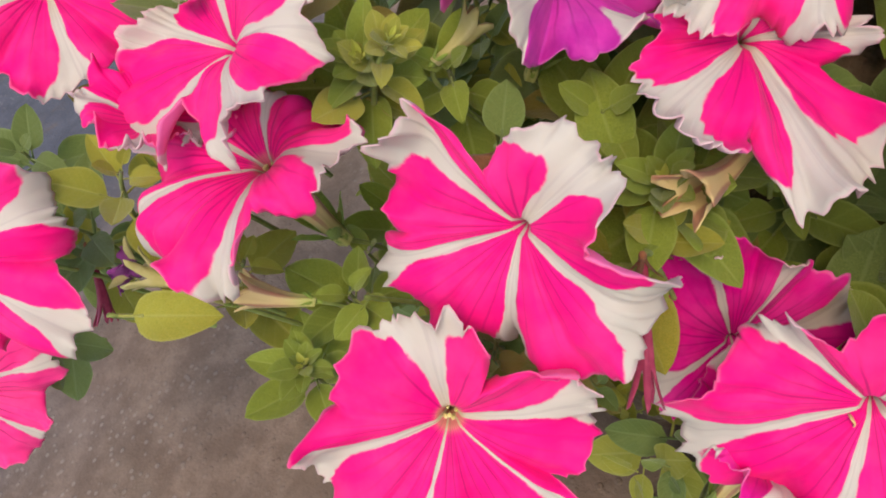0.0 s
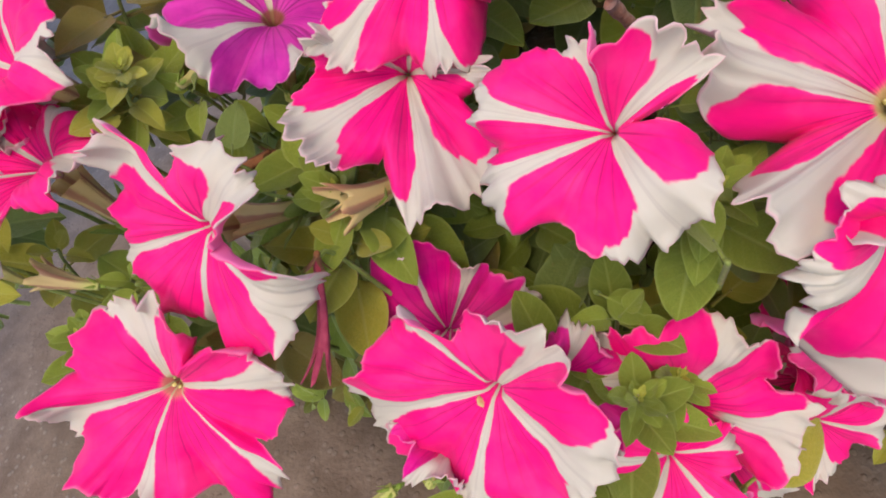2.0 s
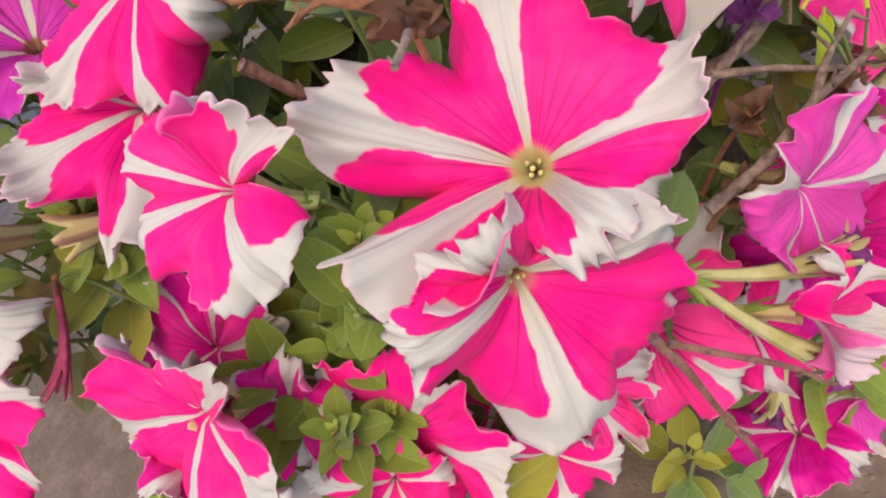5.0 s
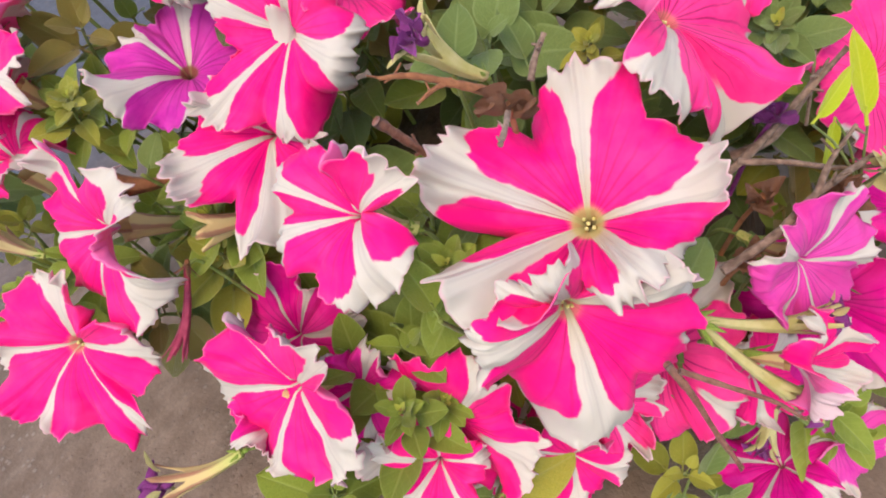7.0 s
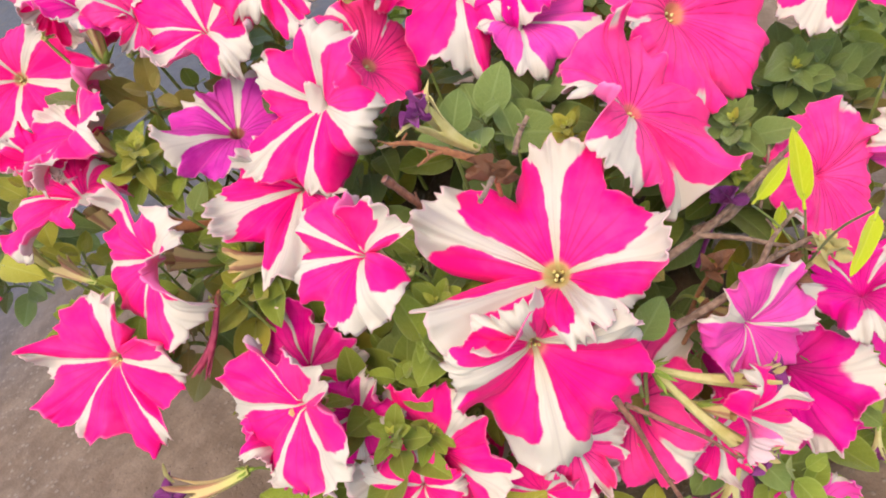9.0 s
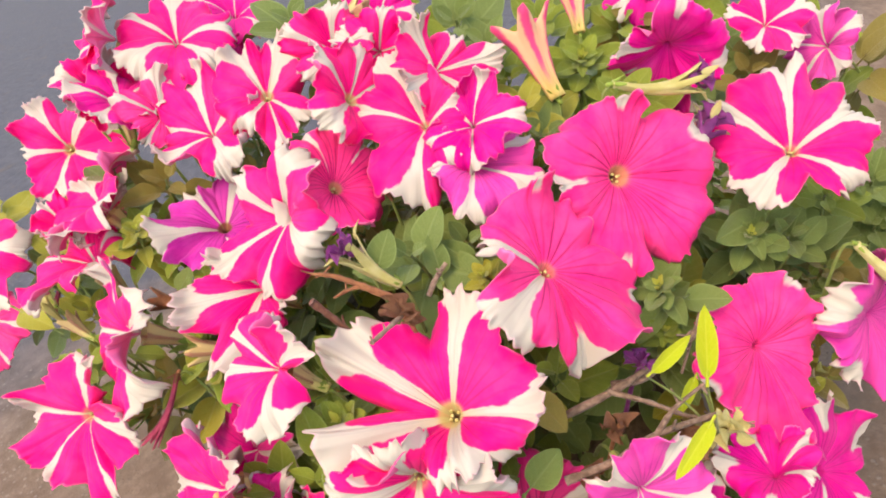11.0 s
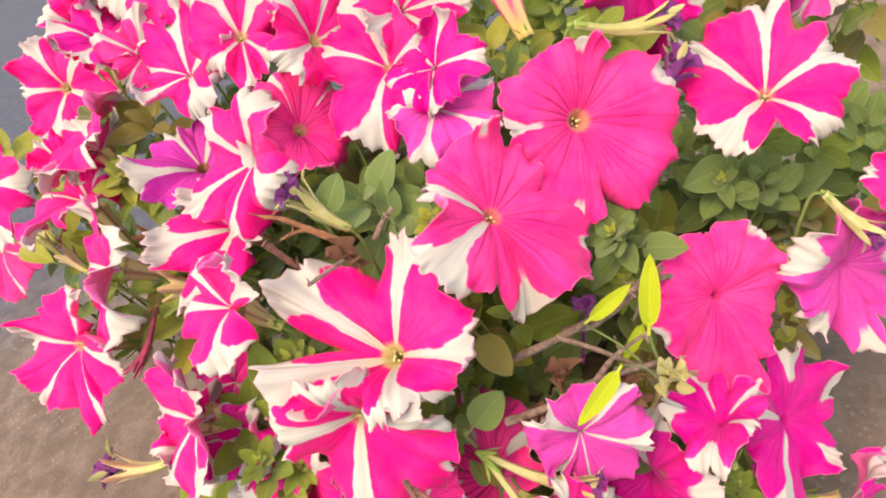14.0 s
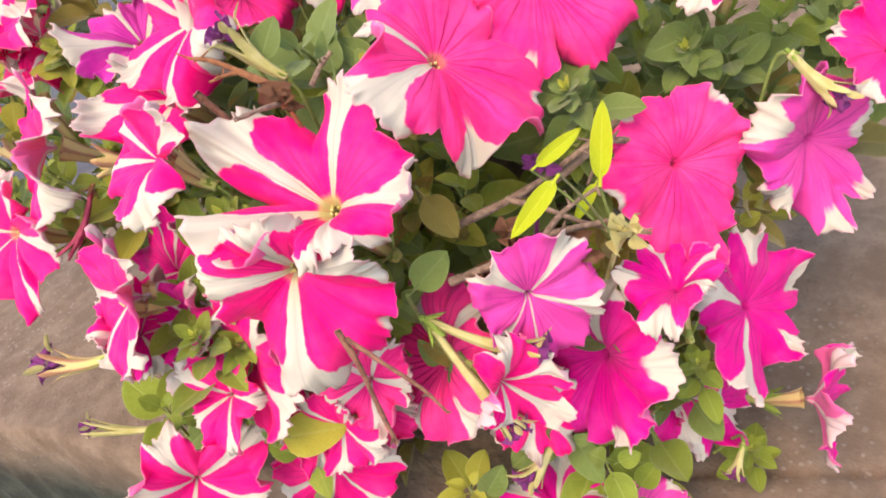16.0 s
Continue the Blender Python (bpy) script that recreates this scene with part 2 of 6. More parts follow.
def ground_material():
    """Worn concrete: warm brown near the plant, cool grey farther off, chips, grit and near-black below the edge."""
    m = Nodes("concrete_worn")
    p = m.place()
    x, y, z = m.split(p)
    big, mid, fine = m.noise(5.0, 4.0, p), m.noise(38.0, 5.0, p, 0.65), m.noise(420.0, 3.0, p)
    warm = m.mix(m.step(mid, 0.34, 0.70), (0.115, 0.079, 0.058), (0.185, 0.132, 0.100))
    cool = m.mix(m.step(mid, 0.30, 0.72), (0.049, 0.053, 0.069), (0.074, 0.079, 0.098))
    # blend from warm brown to bluish grey towards the far left
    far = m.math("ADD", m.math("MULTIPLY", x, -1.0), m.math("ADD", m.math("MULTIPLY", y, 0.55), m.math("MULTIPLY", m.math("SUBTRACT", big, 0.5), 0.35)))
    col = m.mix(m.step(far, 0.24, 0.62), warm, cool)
    grit = m.n.new("ShaderNodeTexVoronoi")
    grit.inputs["Scale"].default_value = 150.0
    m.l.new(p, grit.inputs["Vector"])
    spots = m.step(grit.outputs["Distance"], 0.30, 0.16)
    col = m.mix(m.math("MULTIPLY", spots, m.math("MULTIPLY", m.step(big, 0.45, 0.6), 0.22)), col, (0.36, 0.33, 0.30))
    col = m.mix(m.math("MULTIPLY", m.step(fine, 0.52, 0.72), 0.35), col, (0.10, 0.078, 0.062))
    stain = m.noise(14.0, 5.0, p, 0.7)
    col = m.mix(m.math("MULTIPLY", m.step(stain, 0.56, 0.68), 0.5), col, (0.11, 0.082, 0.062))
    # much darker, slightly green tone wherever the ground drops below the edge
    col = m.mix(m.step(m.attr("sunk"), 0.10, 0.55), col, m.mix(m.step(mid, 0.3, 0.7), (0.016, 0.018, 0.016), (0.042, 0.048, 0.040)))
    m.bump(m.math("ADD", m.math("MULTIPLY", fine, 0.5), m.math("ADD", mid, m.math("MULTIPLY", spots, 0.4))), 0.5, 0.003)
    return m.finish(col, 0.9, 0.2)


GROUND = ground_material()


# ---- mesh helpers ----
def link(name, bm, mats, parent=None, label="", smooth=True):
    me = bpy.data.meshes.new(name)
    bm.normal_update()
    bm.to_mesh(me)
    bm.free()
    for mt in mats if isinstance(mats, (list, tuple)) else (mats,):
        me.materials.append(mt)
    if smooth:
        me.shade_smooth()
    ob = new(name, me)
    ob.parent = parent
    return tagged(ob, label)


def sheet(rows, closed=False, values=None, into=None):
    """A bmesh of quads over rows of points; values: one dict of per-point numbers a row."""
    bm = into or bmesh.new()
    keys = sorted(values[0][0]) if values else ()
    lay = {k: bm.verts.layers.float.get(k) or bm.verts.layers.float.new(k) for k in keys}
    grid = []
    for i, row in enumerate(rows):
        line = []
        for j, p in enumerate(row):
            v = bm.verts.new(p)
            for k in keys:
                v[lay[k]] = values[i][j][k]
            line.append(v)
        grid.append(line)
    for a, b in zip(grid, grid[1:]):
        n = len(a)
        for j in range(n if closed else n - 1):
            bm.faces.new((a[j], a[(j + 1) % n], b[(j + 1) % n], b[j]))
    return bm


def axes(n):
    """Two directions square to n."""
    n = Vector(n).normalized()
    a = Vector((0, 0, 1)) if abs(n.z) < 0.95 else Vector((0, 1, 0))
    u = a.cross(n).normalized()
    return u, n.cross(u), n


def curve_points(pts, n=12):
    """Smooth line through a few points."""
    pts = [Vector(p) for p in pts]
    if len(pts) == 2:
        return [pts[0].lerp(pts[1], i / n) for i in range(n + 1)]
    ext = [2 * pts[0] - pts[1], *pts, 2 * pts[-1] - pts[-2]]
    out = []
    for a, b, c, d in zip(ext, ext[1:], ext[2:], ext[3:]):
        for i in range(n):
            t = i / n
            out.append(0.5 * (2 * b + (c - a) * t + (2 * a - 5 * b + 4 * c - d) * t * t + (3 * b - a - 3 * c + d) * t ** 3))
    return [*out, pts[-1]]


def rod(pts, r0, r1, seg=8, n=6, knots=0.0, rng=None, into=None):
    """A tapered round stem along a smooth line, with closed ends."""
    line = curve_points(pts, n)
    rows, vals, side = [], [], None
    for i, p in enumerate(line):
        d = (line[min(i + 1, len(line) - 1)] - line[max(i - 1, 0)]).normalized()
        side = (side - d * side.dot(d)).normalized() if side else axes(d)[0]
        up = d.cross(side)
        t = i / (len(line) - 1)
        r = (r0 + (r1 - r0) * t) * (1 + (knots * rng.uniform(-1, 1) if rng else 0))
        rows.append([p + r * (math.cos(2 * math.pi * j / seg) * side + math.sin(2 * math.pi * j / seg) * up) for j in range(seg)])
        vals.append([{"turn": j / seg, "along": t} for j in range(seg)])
    bm = sheet(rows, True, vals, into)
    bm.verts.ensure_lookup_table()
    k = len(bm.verts)
    bm.faces.new([bm.verts[k - 1 - j] for j in range(seg)])
    bm.faces.new([bm.verts[k - len(rows) * seg + j] for j in range(seg)])
    return bm


def blob(centre, size, direction=(0, 0, 1), seg=8, rings=6, into=None):
    """A small egg, long along direction."""
    u, v, n = axes(direction)
    c = Vector(centre)
    bm = into or bmesh.new()
    rows = []
    for i in range(1, rings):
        a = math.pi * i / rings
        rows.append([c + n * (-math.cos(a) * size[1]) + (u * math.cos(b) + v * math.sin(b)) * math.sin(a) * size[0] for b in [2 * math.pi * j / seg for j in range(seg)]])
    sheet(rows, True, None, bm)
    bm.verts.ensure_lookup_table()
    k = len(bm.verts) - (rings - 1) * seg
    lo, hi = bm.verts.new(c - n * size[1]), bm.verts.new(c + n * size[1])
    bm.verts.ensure_lookup_table()
    for j in range(seg):
        bm.faces.new((bm.verts[k + (j + 1) % seg], bm.verts[k + j], lo))
        bm.faces.new((bm.verts[k + (rings - 2) * seg + j], bm.verts[k + (rings - 2) * seg + (j + 1) % seg], hi))
    return bm


# ---- ground ----
def ground_height(x, y):
    """Slab top, lower beside the plant, with a broken front edge and a lower strip before it."""
    top = -0.065 * min(1.0, max(0.0, (x - 0.12) / 0.26)) ** 1.4
    edge = 0.022 + 0.322 * x if x < 0.30 else 0.118 + 0.05 * (x - 0.30)
    edge += 0.006 * noise.noise((x * 9, 2.0, 0.5)) + 0.003 * noise.noise((x * 45, 7.0, 0.5))
    rough = 0.004 * noise.noise((x * 11, y * 11, 0)) + 0.0015 * noise.noise((x * 60, y * 60, 3))
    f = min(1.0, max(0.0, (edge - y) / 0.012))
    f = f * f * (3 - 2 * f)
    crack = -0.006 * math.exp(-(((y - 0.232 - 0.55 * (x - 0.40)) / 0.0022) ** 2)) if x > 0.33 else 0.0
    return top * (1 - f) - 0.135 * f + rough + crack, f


def graded(lo, hi, fine, reach):
    out, step = [], fine
    n = int(round((hi - lo) / fine))
    mid = [lo + (hi - lo) * i / n for i in range(n + 1)]
    left, right, a, b = [], [], lo, hi
    while b < reach:
        step *= 1.35
        a, b = a - step, b + step
        left.append(a)
        right.append(b)
    return left[::-1] + mid + right


xs, ys = graded(-0.35, 0.65, 0.005, 60.0), graded(-0.10, 0.45, 0.005, 60.0)
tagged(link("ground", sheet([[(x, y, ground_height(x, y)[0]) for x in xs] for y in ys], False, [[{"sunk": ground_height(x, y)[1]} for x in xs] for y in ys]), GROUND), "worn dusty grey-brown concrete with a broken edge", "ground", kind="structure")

rng = random.Random(5)
bm = bmesh.new()
rows = []
for i in range(15):
    a = 0.5 * math.pi * i / 14
    rows.append([Vector((0.215 + 0.165 * math.sin(a) * math.cos(b) * (1 + 0.08 * noise.noise((math.cos(b) * 2, math.sin(b) * 2, a * 3))), 0.250 + 0.118 * math.sin(a) * math.sin(b), -0.08 + 0.235 * math.cos(a) + 0.006 * noise.noise((a * 9, b * 6, 1)))) for b in [2 * math.pi * j / 40 for j in range(40)]])
sheet(rows, True, None, bm)
tagged(link("soil_mound", bm, SOIL), "dark mounded potting soil under the flowers", "soil", kind="structure")


# ---- petunias ----
def ease(t):
    return t * t * (3 - 2 * t)


def corolla_mesh(R, r, a, h, bars, start, curl, eye, ruffle, dip, skew, fall, seed):
    """Five fused lobes seen from the front, z towards the viewer, lobe 1 along x, clockwise. r, a, h: the lobes' reach,
    turn and rise; dip, skew, fall: the same for the notches between them."""
    g = random.Random(seed)
    half, M = 26, 24
    ang = [(-72 * k + a[k]) for k in range(5)]
    deep = [g.choice((0.06, 0.14, 0.24, 0.34)) * g.uniform(0.8, 1.2) for _ in range(5)]
    seam = [g.uniform(-0.16, 0.10) for _ in range(5)]
    dome = g.uniform(0.05, 0.13)
    off = g.uniform(0, 50)
    lift = [g.uniform(-1, 1) for _ in range(5)]
    wavy = ruffle * g.uniform(0.85, 1.25)
    curl = [c or g.choice((0, 0.3, 0.6, -0.4, -0.8)) for c in curl]

    def fr(f, k):
        return noise.noise((k * math.cos(f), k * math.sin(f), off + 3.1 * k))

    cols = []
    for k in range(5):
        k2 = (k + 1) % 5
        last = ang[k2] - (360 if k == 4 else 0)
        q = dip[k] if dip else 0.5 * (r[k] + r[k2]) * (1.02 - deep[k])
        cut = 0.5 * (ang[k] + last) + (skew[k] if skew else 0.0)
        low = fall[k] if fall else 0.5 * (h[k] + h[k2]) + seam[k]
        for i in range(2 * half):
            lobe = k if i < half else k2
            au = i / half if i < half else 2 - i / half
            deg = (ang[k] if i < half else last) * (1 - au) + cut * au
            w = au ** 2.3
            f = math.radians(deg)
            reach = r[lobe] * (1 - w) + q * w + 0.07 * math.sin(math.pi * min(1.0, au * 1.15)) * r[lobe]
            rise = h[lobe] * (1 - ease(au)) + low * ease(au)
            pale = 1.0 - ease(min(1.0, max(0.0, (au - 0.36) / 0.24))) if bars[lobe] > 0.55 else 0.15
            lace = (0.62 + 0.95 * pale) * (0.050 * fr(f, 8.0) + 0.060 * fr(f, 15.0) + 0.036 * fr(f, 29.0))
            edge = max(0.16, reach + 0.045 * fr(f, 2.2) + 0.065 * fr(f, 5.0) + lace)
            bend = curl[lobe] * (1 - au * au)
            big, mid, high, fine = 0.16 * fr(f, 1.3), 0.22 * fr(f, 2.8), 0.14 * fr(f, 5.5), 0.02 * fr(f, 13.0)
            twist = 0.040 * fr(f, 3.3)
            roll = wavy * 1.5 * fr(f, 2.1) * (0.55 + 0.45 * au)
            frill = wavy * (0.55 + 0.5 * pale) * (0.10 * fr(f, 9.0) + 0.07 * fr(f, 18.0))
            mouth = 0.080 + 0.035 * eye
            pts = []
            for m in range(M + 1):
                s = m / M
                if s < 0.16:
                    p = s / 0.16
                    rho, z = 0.012 + (mouth - 0.012) * p ** 0.6, -0.17 - 0.02 * eye + (0.13 + 0.02 * eye) * (1 - (1 - p) ** 1.6)
                else:
                    p = (s - 0.16) / 0.84
                    rho = mouth + (edge - mouth) * p - 0.10 * abs(bend) * max(0.0, (p - 0.7) / 0.3) ** 2
                    z = -0.04 + (rise + 0.04) * p + 4 * dome * p * (1 - p) + 0.24 * bend * max(0.0, (p - 0.60) / 0.40) ** 2
                lip = max(0.0, (s - 0.74) / 0.26) ** 2
                rho, z = rho * (1 - 0.13 * abs(roll) * lip), z + 0.29 * roll * lip + frill * max(0.0, (s - 0.84) / 0.16) ** 1.6
                crease = -0.018 * max(0.0, 1 - au * 4) * math.sin(math.pi * min(1, s * 1.05)) - 0.085 * max(0.0, 1 - (1 - au) * 2.6) ** 1.5 * s ** 1.6 + (0.05 + 0.05 * lift[lobe]) * (1 - au * au) * math.sin(math.pi * min(1.0, s * 1.1)) * s
                z += wavy * (big * s ** 2.2 + mid * s ** 4 + high * s ** 7 + fine * s ** 10) + crease
                z += (0.10 * noise.noise((rho * 2.2 * math.cos(f) + seed, rho * 2.2 * math.sin(f), 0.0)) + 0.030 * noise.noise((rho * 5.5 * math.cos(f) + seed, rho * 5.5 * math.sin(f), 4.0))) * s
                b = f + twist * s ** 4 + 0.035 * fr(f, 7.0) * s ** 6
                pts.append(((R * rho * math.cos(b), R * rho * math.sin(b), R * z), {"lobe": au, "along": s, "bar": bars[lobe], "start": start[lobe], "turn": (k * 2 * half + i) / (10 * half), "eye": eye}))
            cols.append(pts)
    rows = [[c[i][0] for c in cols] for i in range(M + 1)]
    vals = [[c[i][1] for c in cols] for i in range(M + 1)]
    return sheet(rows, True, vals)


def leaf_bm(L, W, fold, droop, seed, petiole=0.25, wave=0.02):
    """Oval leaf along y from the origin, its face up."""
    g = random.Random(seed)
    rows, vals = [], []
    n, k = 10, 8
    pa, pb = g.uniform(0, 6), g.uniform(0, 6)
    for i in range(n + 1):
        s = i / n
        wd = W * 0.5 * max(0.06 * (1 - s) + 0.01, (math.sin(math.pi * min(1.0, s ** 0.80)) ** 0.62 if s < 1 else 0.0) * (1 - 0.12 * s))
        row, val = [], []
        for j in range(k + 1):
            q = 2 * j / k - 1
            x = q * wd
            z = abs(q) ** 1.3 * wd * fold - droop * L * s * s + wave * L * math.sin(6 * s + pa + 2 * q) * abs(q) + 0.012 * L * math.sin(14 * s + pb) * q * q
            row.append((x, L * (petiole + s), z))
            val.append({"side": q, "along": s})
        rows.append(row)
        vals.append(val)
    bm = sheet(rows, False, vals)
    rod([(0, 0, -0.004 * L), (0, L * petiole * 0.5, -0.01 * L), (0, L * (petiole + 0.12), -0.006 * L)], L * 0.028, L * 0.022, 6, 3, into=bm)
    return bm


def leaf_data(name, mat, *args, **kw):
    ob = link(name, leaf_bm(*args, **kw), mat)
    me = ob.data
    bpy.data.objects.remove(ob)
    return me


BROAD = {m.name: [leaf_data("leaf", m, 1.0, w, f, d, 10 + i) for i, (w, f, d) in enumerate(((0.72, 0.22, 0.12), (0.64, 0.38, 0.28), (0.80, 0.12, 0.08), (0.68, 0.30, -0.10)))] for m in (LEAF, LEAF_COOL, LEAF_OLD, LEAF_OLIVE)}
TIP = [leaf_data("leaf", BUD, 1.0, w, f, -0.15, 70 + i) for i, (w, f) in enumerate(((0.42, 0.7), (0.50, 0.5)))]
CRUMPLED = {m.name: [leaf_data("petal", m, 1.0, 0.95, f, d, 80 + i, wave=0.22) for i, (f, d) in enumerate(((1.1, 0.5), (0.8, -0.4), (1.4, 0.2)))] for m in (DRY, SPENT_PURPLE, CREAM)}
POINT = leaf_data("petal", CREAM, 1.0, 0.42, 0.5, 0.15, 90, petiole=0.02)
SLIM = leaf_data("leaf", LEAF_BRIGHT, 1.0, 0.30, 0.35, 0.10, 40, petiole=0.10)


def set_leaf(parent, me, at, direction, up, length, name="leaf", label=""):
    """A leaf at a place, along direction, its face towards up."""
    y = Vector(direction).normalized()
    x = y.cross(Vector(up)).normalized()
    z = x.cross(y)
    ob = new(name, me)
    m = Matrix((x, y, z)).transposed().to_4x4()
    m.translation = Vector(at)
    ob.matrix_world = m @ Matrix.Scale(length, 4)
    ob.parent = parent
    return tagged(ob, label)


SEPAL = leaf_data("sepal", CALYX, 1.0, 0.26, 0.4, -0.10, 60, petiole=0.02)
DRY_SEPAL = leaf_data("sepal", DRY, 1.0, 0.24, 0.5, 0.25, 61, petiole=0.02)


def calyx(thing, at, n, size, me=SEPAL, count=5):
    u, v, n = axes(n)
    cup = link("calyx", blob(Vector(at) - n * size * 0.02, (size * 0.15, size * 0.20), n, 9, 7), DRY if me is DRY_SEPAL else CALYX, thing, "dry brown calyx" if me is DRY_SEPAL else "green hairy calyx")
    for i in range(count):
        b = 2 * math.pi * i / count + 0.4
        out = u * math.cos(b) + v * math.sin(b)
        set_leaf(cup, me, Vector(at) + out * size * 0.08, n * 0.85 + out * 0.55, out * -1 + n * 0.3, size, "sepal")


HEART = Vector((0.23, 0.25, 0.03))


def petunia(at, az, el, spin, R, r=(1,) * 5, a=(0,) * 5, h=(0.12,) * 5, bars=(1,) * 5, start=(0,) * 5, curl=(0,) * 5, eye=0.0, dip=None, skew=None, fall=None, petal=None, label="", ruffle=1.0, tube=1.0, seed=0, stalk=True, kind="petunia flower"):
    az, el = math.radians(az), math.radians(el)
    n = Vector((math.cos(el) * math.cos(az), math.cos(el) * math.sin(az), math.sin(el)))
    u, v, n = axes(n)
    sp = math.radians(spin)
    x = u * math.cos(sp) + v * math.sin(sp)
    y = n.cross(x)
    thing = new("petunia")
    thing.location = at
    tagged(thing, label, kind, "petunia flowers")
    turn = Matrix((x, y, n)).transposed().to_4x4()
    bm = corolla_mesh(R, r, a, h, bars, start, curl, eye, ruffle, dip, skew, fall, seed + int(spin))
    ob = link("corolla", bm, [petal or PINK, PINK_BACK if petal in (None, PINK, ROSE, MAGENTA) else LILAC], thing)
    ob.matrix_basis = turn
    sol = ob.modifiers.new("thickness", "SOLIDIFY")
    sol.thickness, sol.offset, sol.material_offset, sol.material_offset_rim = 0.0004, -1.0, 1, 0
    L = tube * R * 1.05
    g = random.Random(seed * 7 + int(spin))
    sag = Vector((0, 0, -0.18 * L))
    back = -n
    p0, p1, p2 = n * (-0.27 * R), back * (0.45 * L) + sag * 0.3, back * L + sag
    link("tube", funnel(p2, n * (-0.22 * R), 0.070 * R, 0.15 * R, 0.0, seed, 0.05), TUBE, thing, "cream trumpet with darker streaks")
    if eye and petal is not PURPLE:
        bm = blob(n * (-0.075 * R), (0.017 * R, 0.014 * R), n, 9, 6)
        for i in range(4):
            b = 1.45 * i + seed
            o = (x * math.cos(b) + y * math.sin(b)) * g.uniform(0.034, 0.054) * R
            blob(o + n * (-0.115 * R), (g.uniform(0.012, 0.019) * R, 0.026 * R), n * 0.6 + o * 30, 8, 6, bm)
        link("pistil", bm, ANTHER, thing, "pale yellow-green stigma ringed by cream anthers")
    calyx(thing, p2 - back * 0.10 * L, n, 0.50 * R)
    if stalk:
        inward = (HEART - Vector(at)).normalized()
        q = p2 + back * 0.004 + inward * 0.008
        link("stalk", rod([p2, q, q + inward * 0.012 + Vector((0, 0, -0.010)), q + inward * 0.022 + Vector((0, 0, -0.026))], 0.0008, 0.0011, 7, 5), STEM, thing, "hairy green stalk")
    return thing


def leafy_shoot(at, direction, size=0.03, leaves=7, mat=LEAF, seed=0, bud=True, label="fuzzy green petunia shoot with oval leaves", stem=0.036):
    """A shoot whose tip is at the place: small leaves and buds at the tip, larger leaves lower down."""
    g = random.Random(seed)
    u, v, n = axes(direction)
    thing = tagged(new("leafy_shoot"), label, "plant shoot", "petunia shoots")
    thing.location = at
    foot = n * (-stem) + Vector((0, 0, -0.25 * stem))
    link("stem", rod([(0, 0, 0), n * (-0.4 * stem), foot], 0.0006, 0.0010, 6, 4), STEM, thing)
    for i in range(leaves):
        t = i / max(1, leaves - 1)
        b = 2.4 * i + g.uniform(-0.3, 0.3)
        out = u * math.cos(b) + v * math.sin(b)
        L = size * (0.30 + 0.66 * t) * g.uniform(0.85, 1.15)
        lift = 0.9 - 0.85 * t + g.uniform(-0.15, 0.15)
        set_leaf(thing, g.choice(BROAD[mat.name]), n * (-0.75 * stem * t ** 1.2), out + n * lift, n - out * lift * 0.7 + Vector((0, 0, 0.25)), L)
    if bud:
        for i in range(11):
            t = i / 10
            b = 2.4 * i + seed
            out = u * math.cos(b) + v * math.sin(b)
            lift = 1.8 - 1.3 * t
            me = g.choice(TIP if i < 4 else BROAD[mat.name])
            set_leaf(thing, me, n * size * 0.05 - n * size * 0.20 * t, out + n * lift, n - out * lift * 0.7, size * (0.15 + 0.21 * t) * g.uniform(0.85, 1.2), "bud" if i < 4 else "leaf", "yellow-green bud leaf" if i < 4 else "")
    return thing


def single_leaf(at, direction, up, length, mat, seed=0, label="oval green petunia leaf", stem=0.03):
    thing = tagged(new("petunia_leaf"), label, "leaf", "single leaves")
    thing.location = at
    g = random.Random(seed)
    d = Vector(direction).normalized()
    set_leaf(thing, g.choice(BROAD[mat.name]), -d * length * 0.75, d, up, length, "blade")
    foot = -d * length * 0.74
    link("petiole", rod([-d * length * 0.70, foot, foot + (HEART - Vector(at)).normalized() * stem * 0.7 + Vector((0, 0, -0.5 * stem))], 0.0007, 0.0009, 6, 4), STEM, thing)
    return thing


def twig(lines, r0, r1, mat, label):
    """A woody twig of one or more branches."""
    g = random.Random(len(label) + int(r0 * 1e5))
    thing = tagged(new("twig"), label, "twig", "dry twigs")
    thing.location = lines[0][0]
    o = Vector(lines[0][0])
    for i, pts in enumerate(lines):
        f = 1.0 if i == 0 else 0.7
        link("branch", rod([Vector(p) - o for p in pts], r0 * f, r1 * f, 8, 6, 0.16, g), mat, thing)
        end = Vector(pts[-1]) - o
        for k in range(3):
            q = (Vector(pts[max(0, len(pts) - 2)]) - o).lerp(end, g.uniform(0.1, 0.95))
            link("spur", rod([q, q + Vector((g.uniform(-1, 1), g.uniform(-1, 1), g.uniform(-0.3, 1))) * r0 * 2.6], r1 * 0.7, r1 * 0.4, 6, 3, 0.2, g), mat, thing)
    return thing


def lime_seedling(blades):
    """A small weed with narrow bright leaves on a thin stem."""
    base = Vector(blades[0][0])
    thing = tagged(new("lime_seedling"), "small weed seedling with narrow glossy lime-green leaves", "seedling")
    thing.location = base
    for a, b, up in blades:
        a, b = Vector(a), Vector(b)
        set_leaf(thing, SLIM, a - base, b - a, up, (b - a).length / 1.1, "leaf")
        link("stem", rod([a - base, (a - base) * 0.5 + Vector((0, 0.002, -0.012)), (0, 0.006, -0.035)], 0.0004, 0.0006, 6, 4), STEM, thing)
    return thing


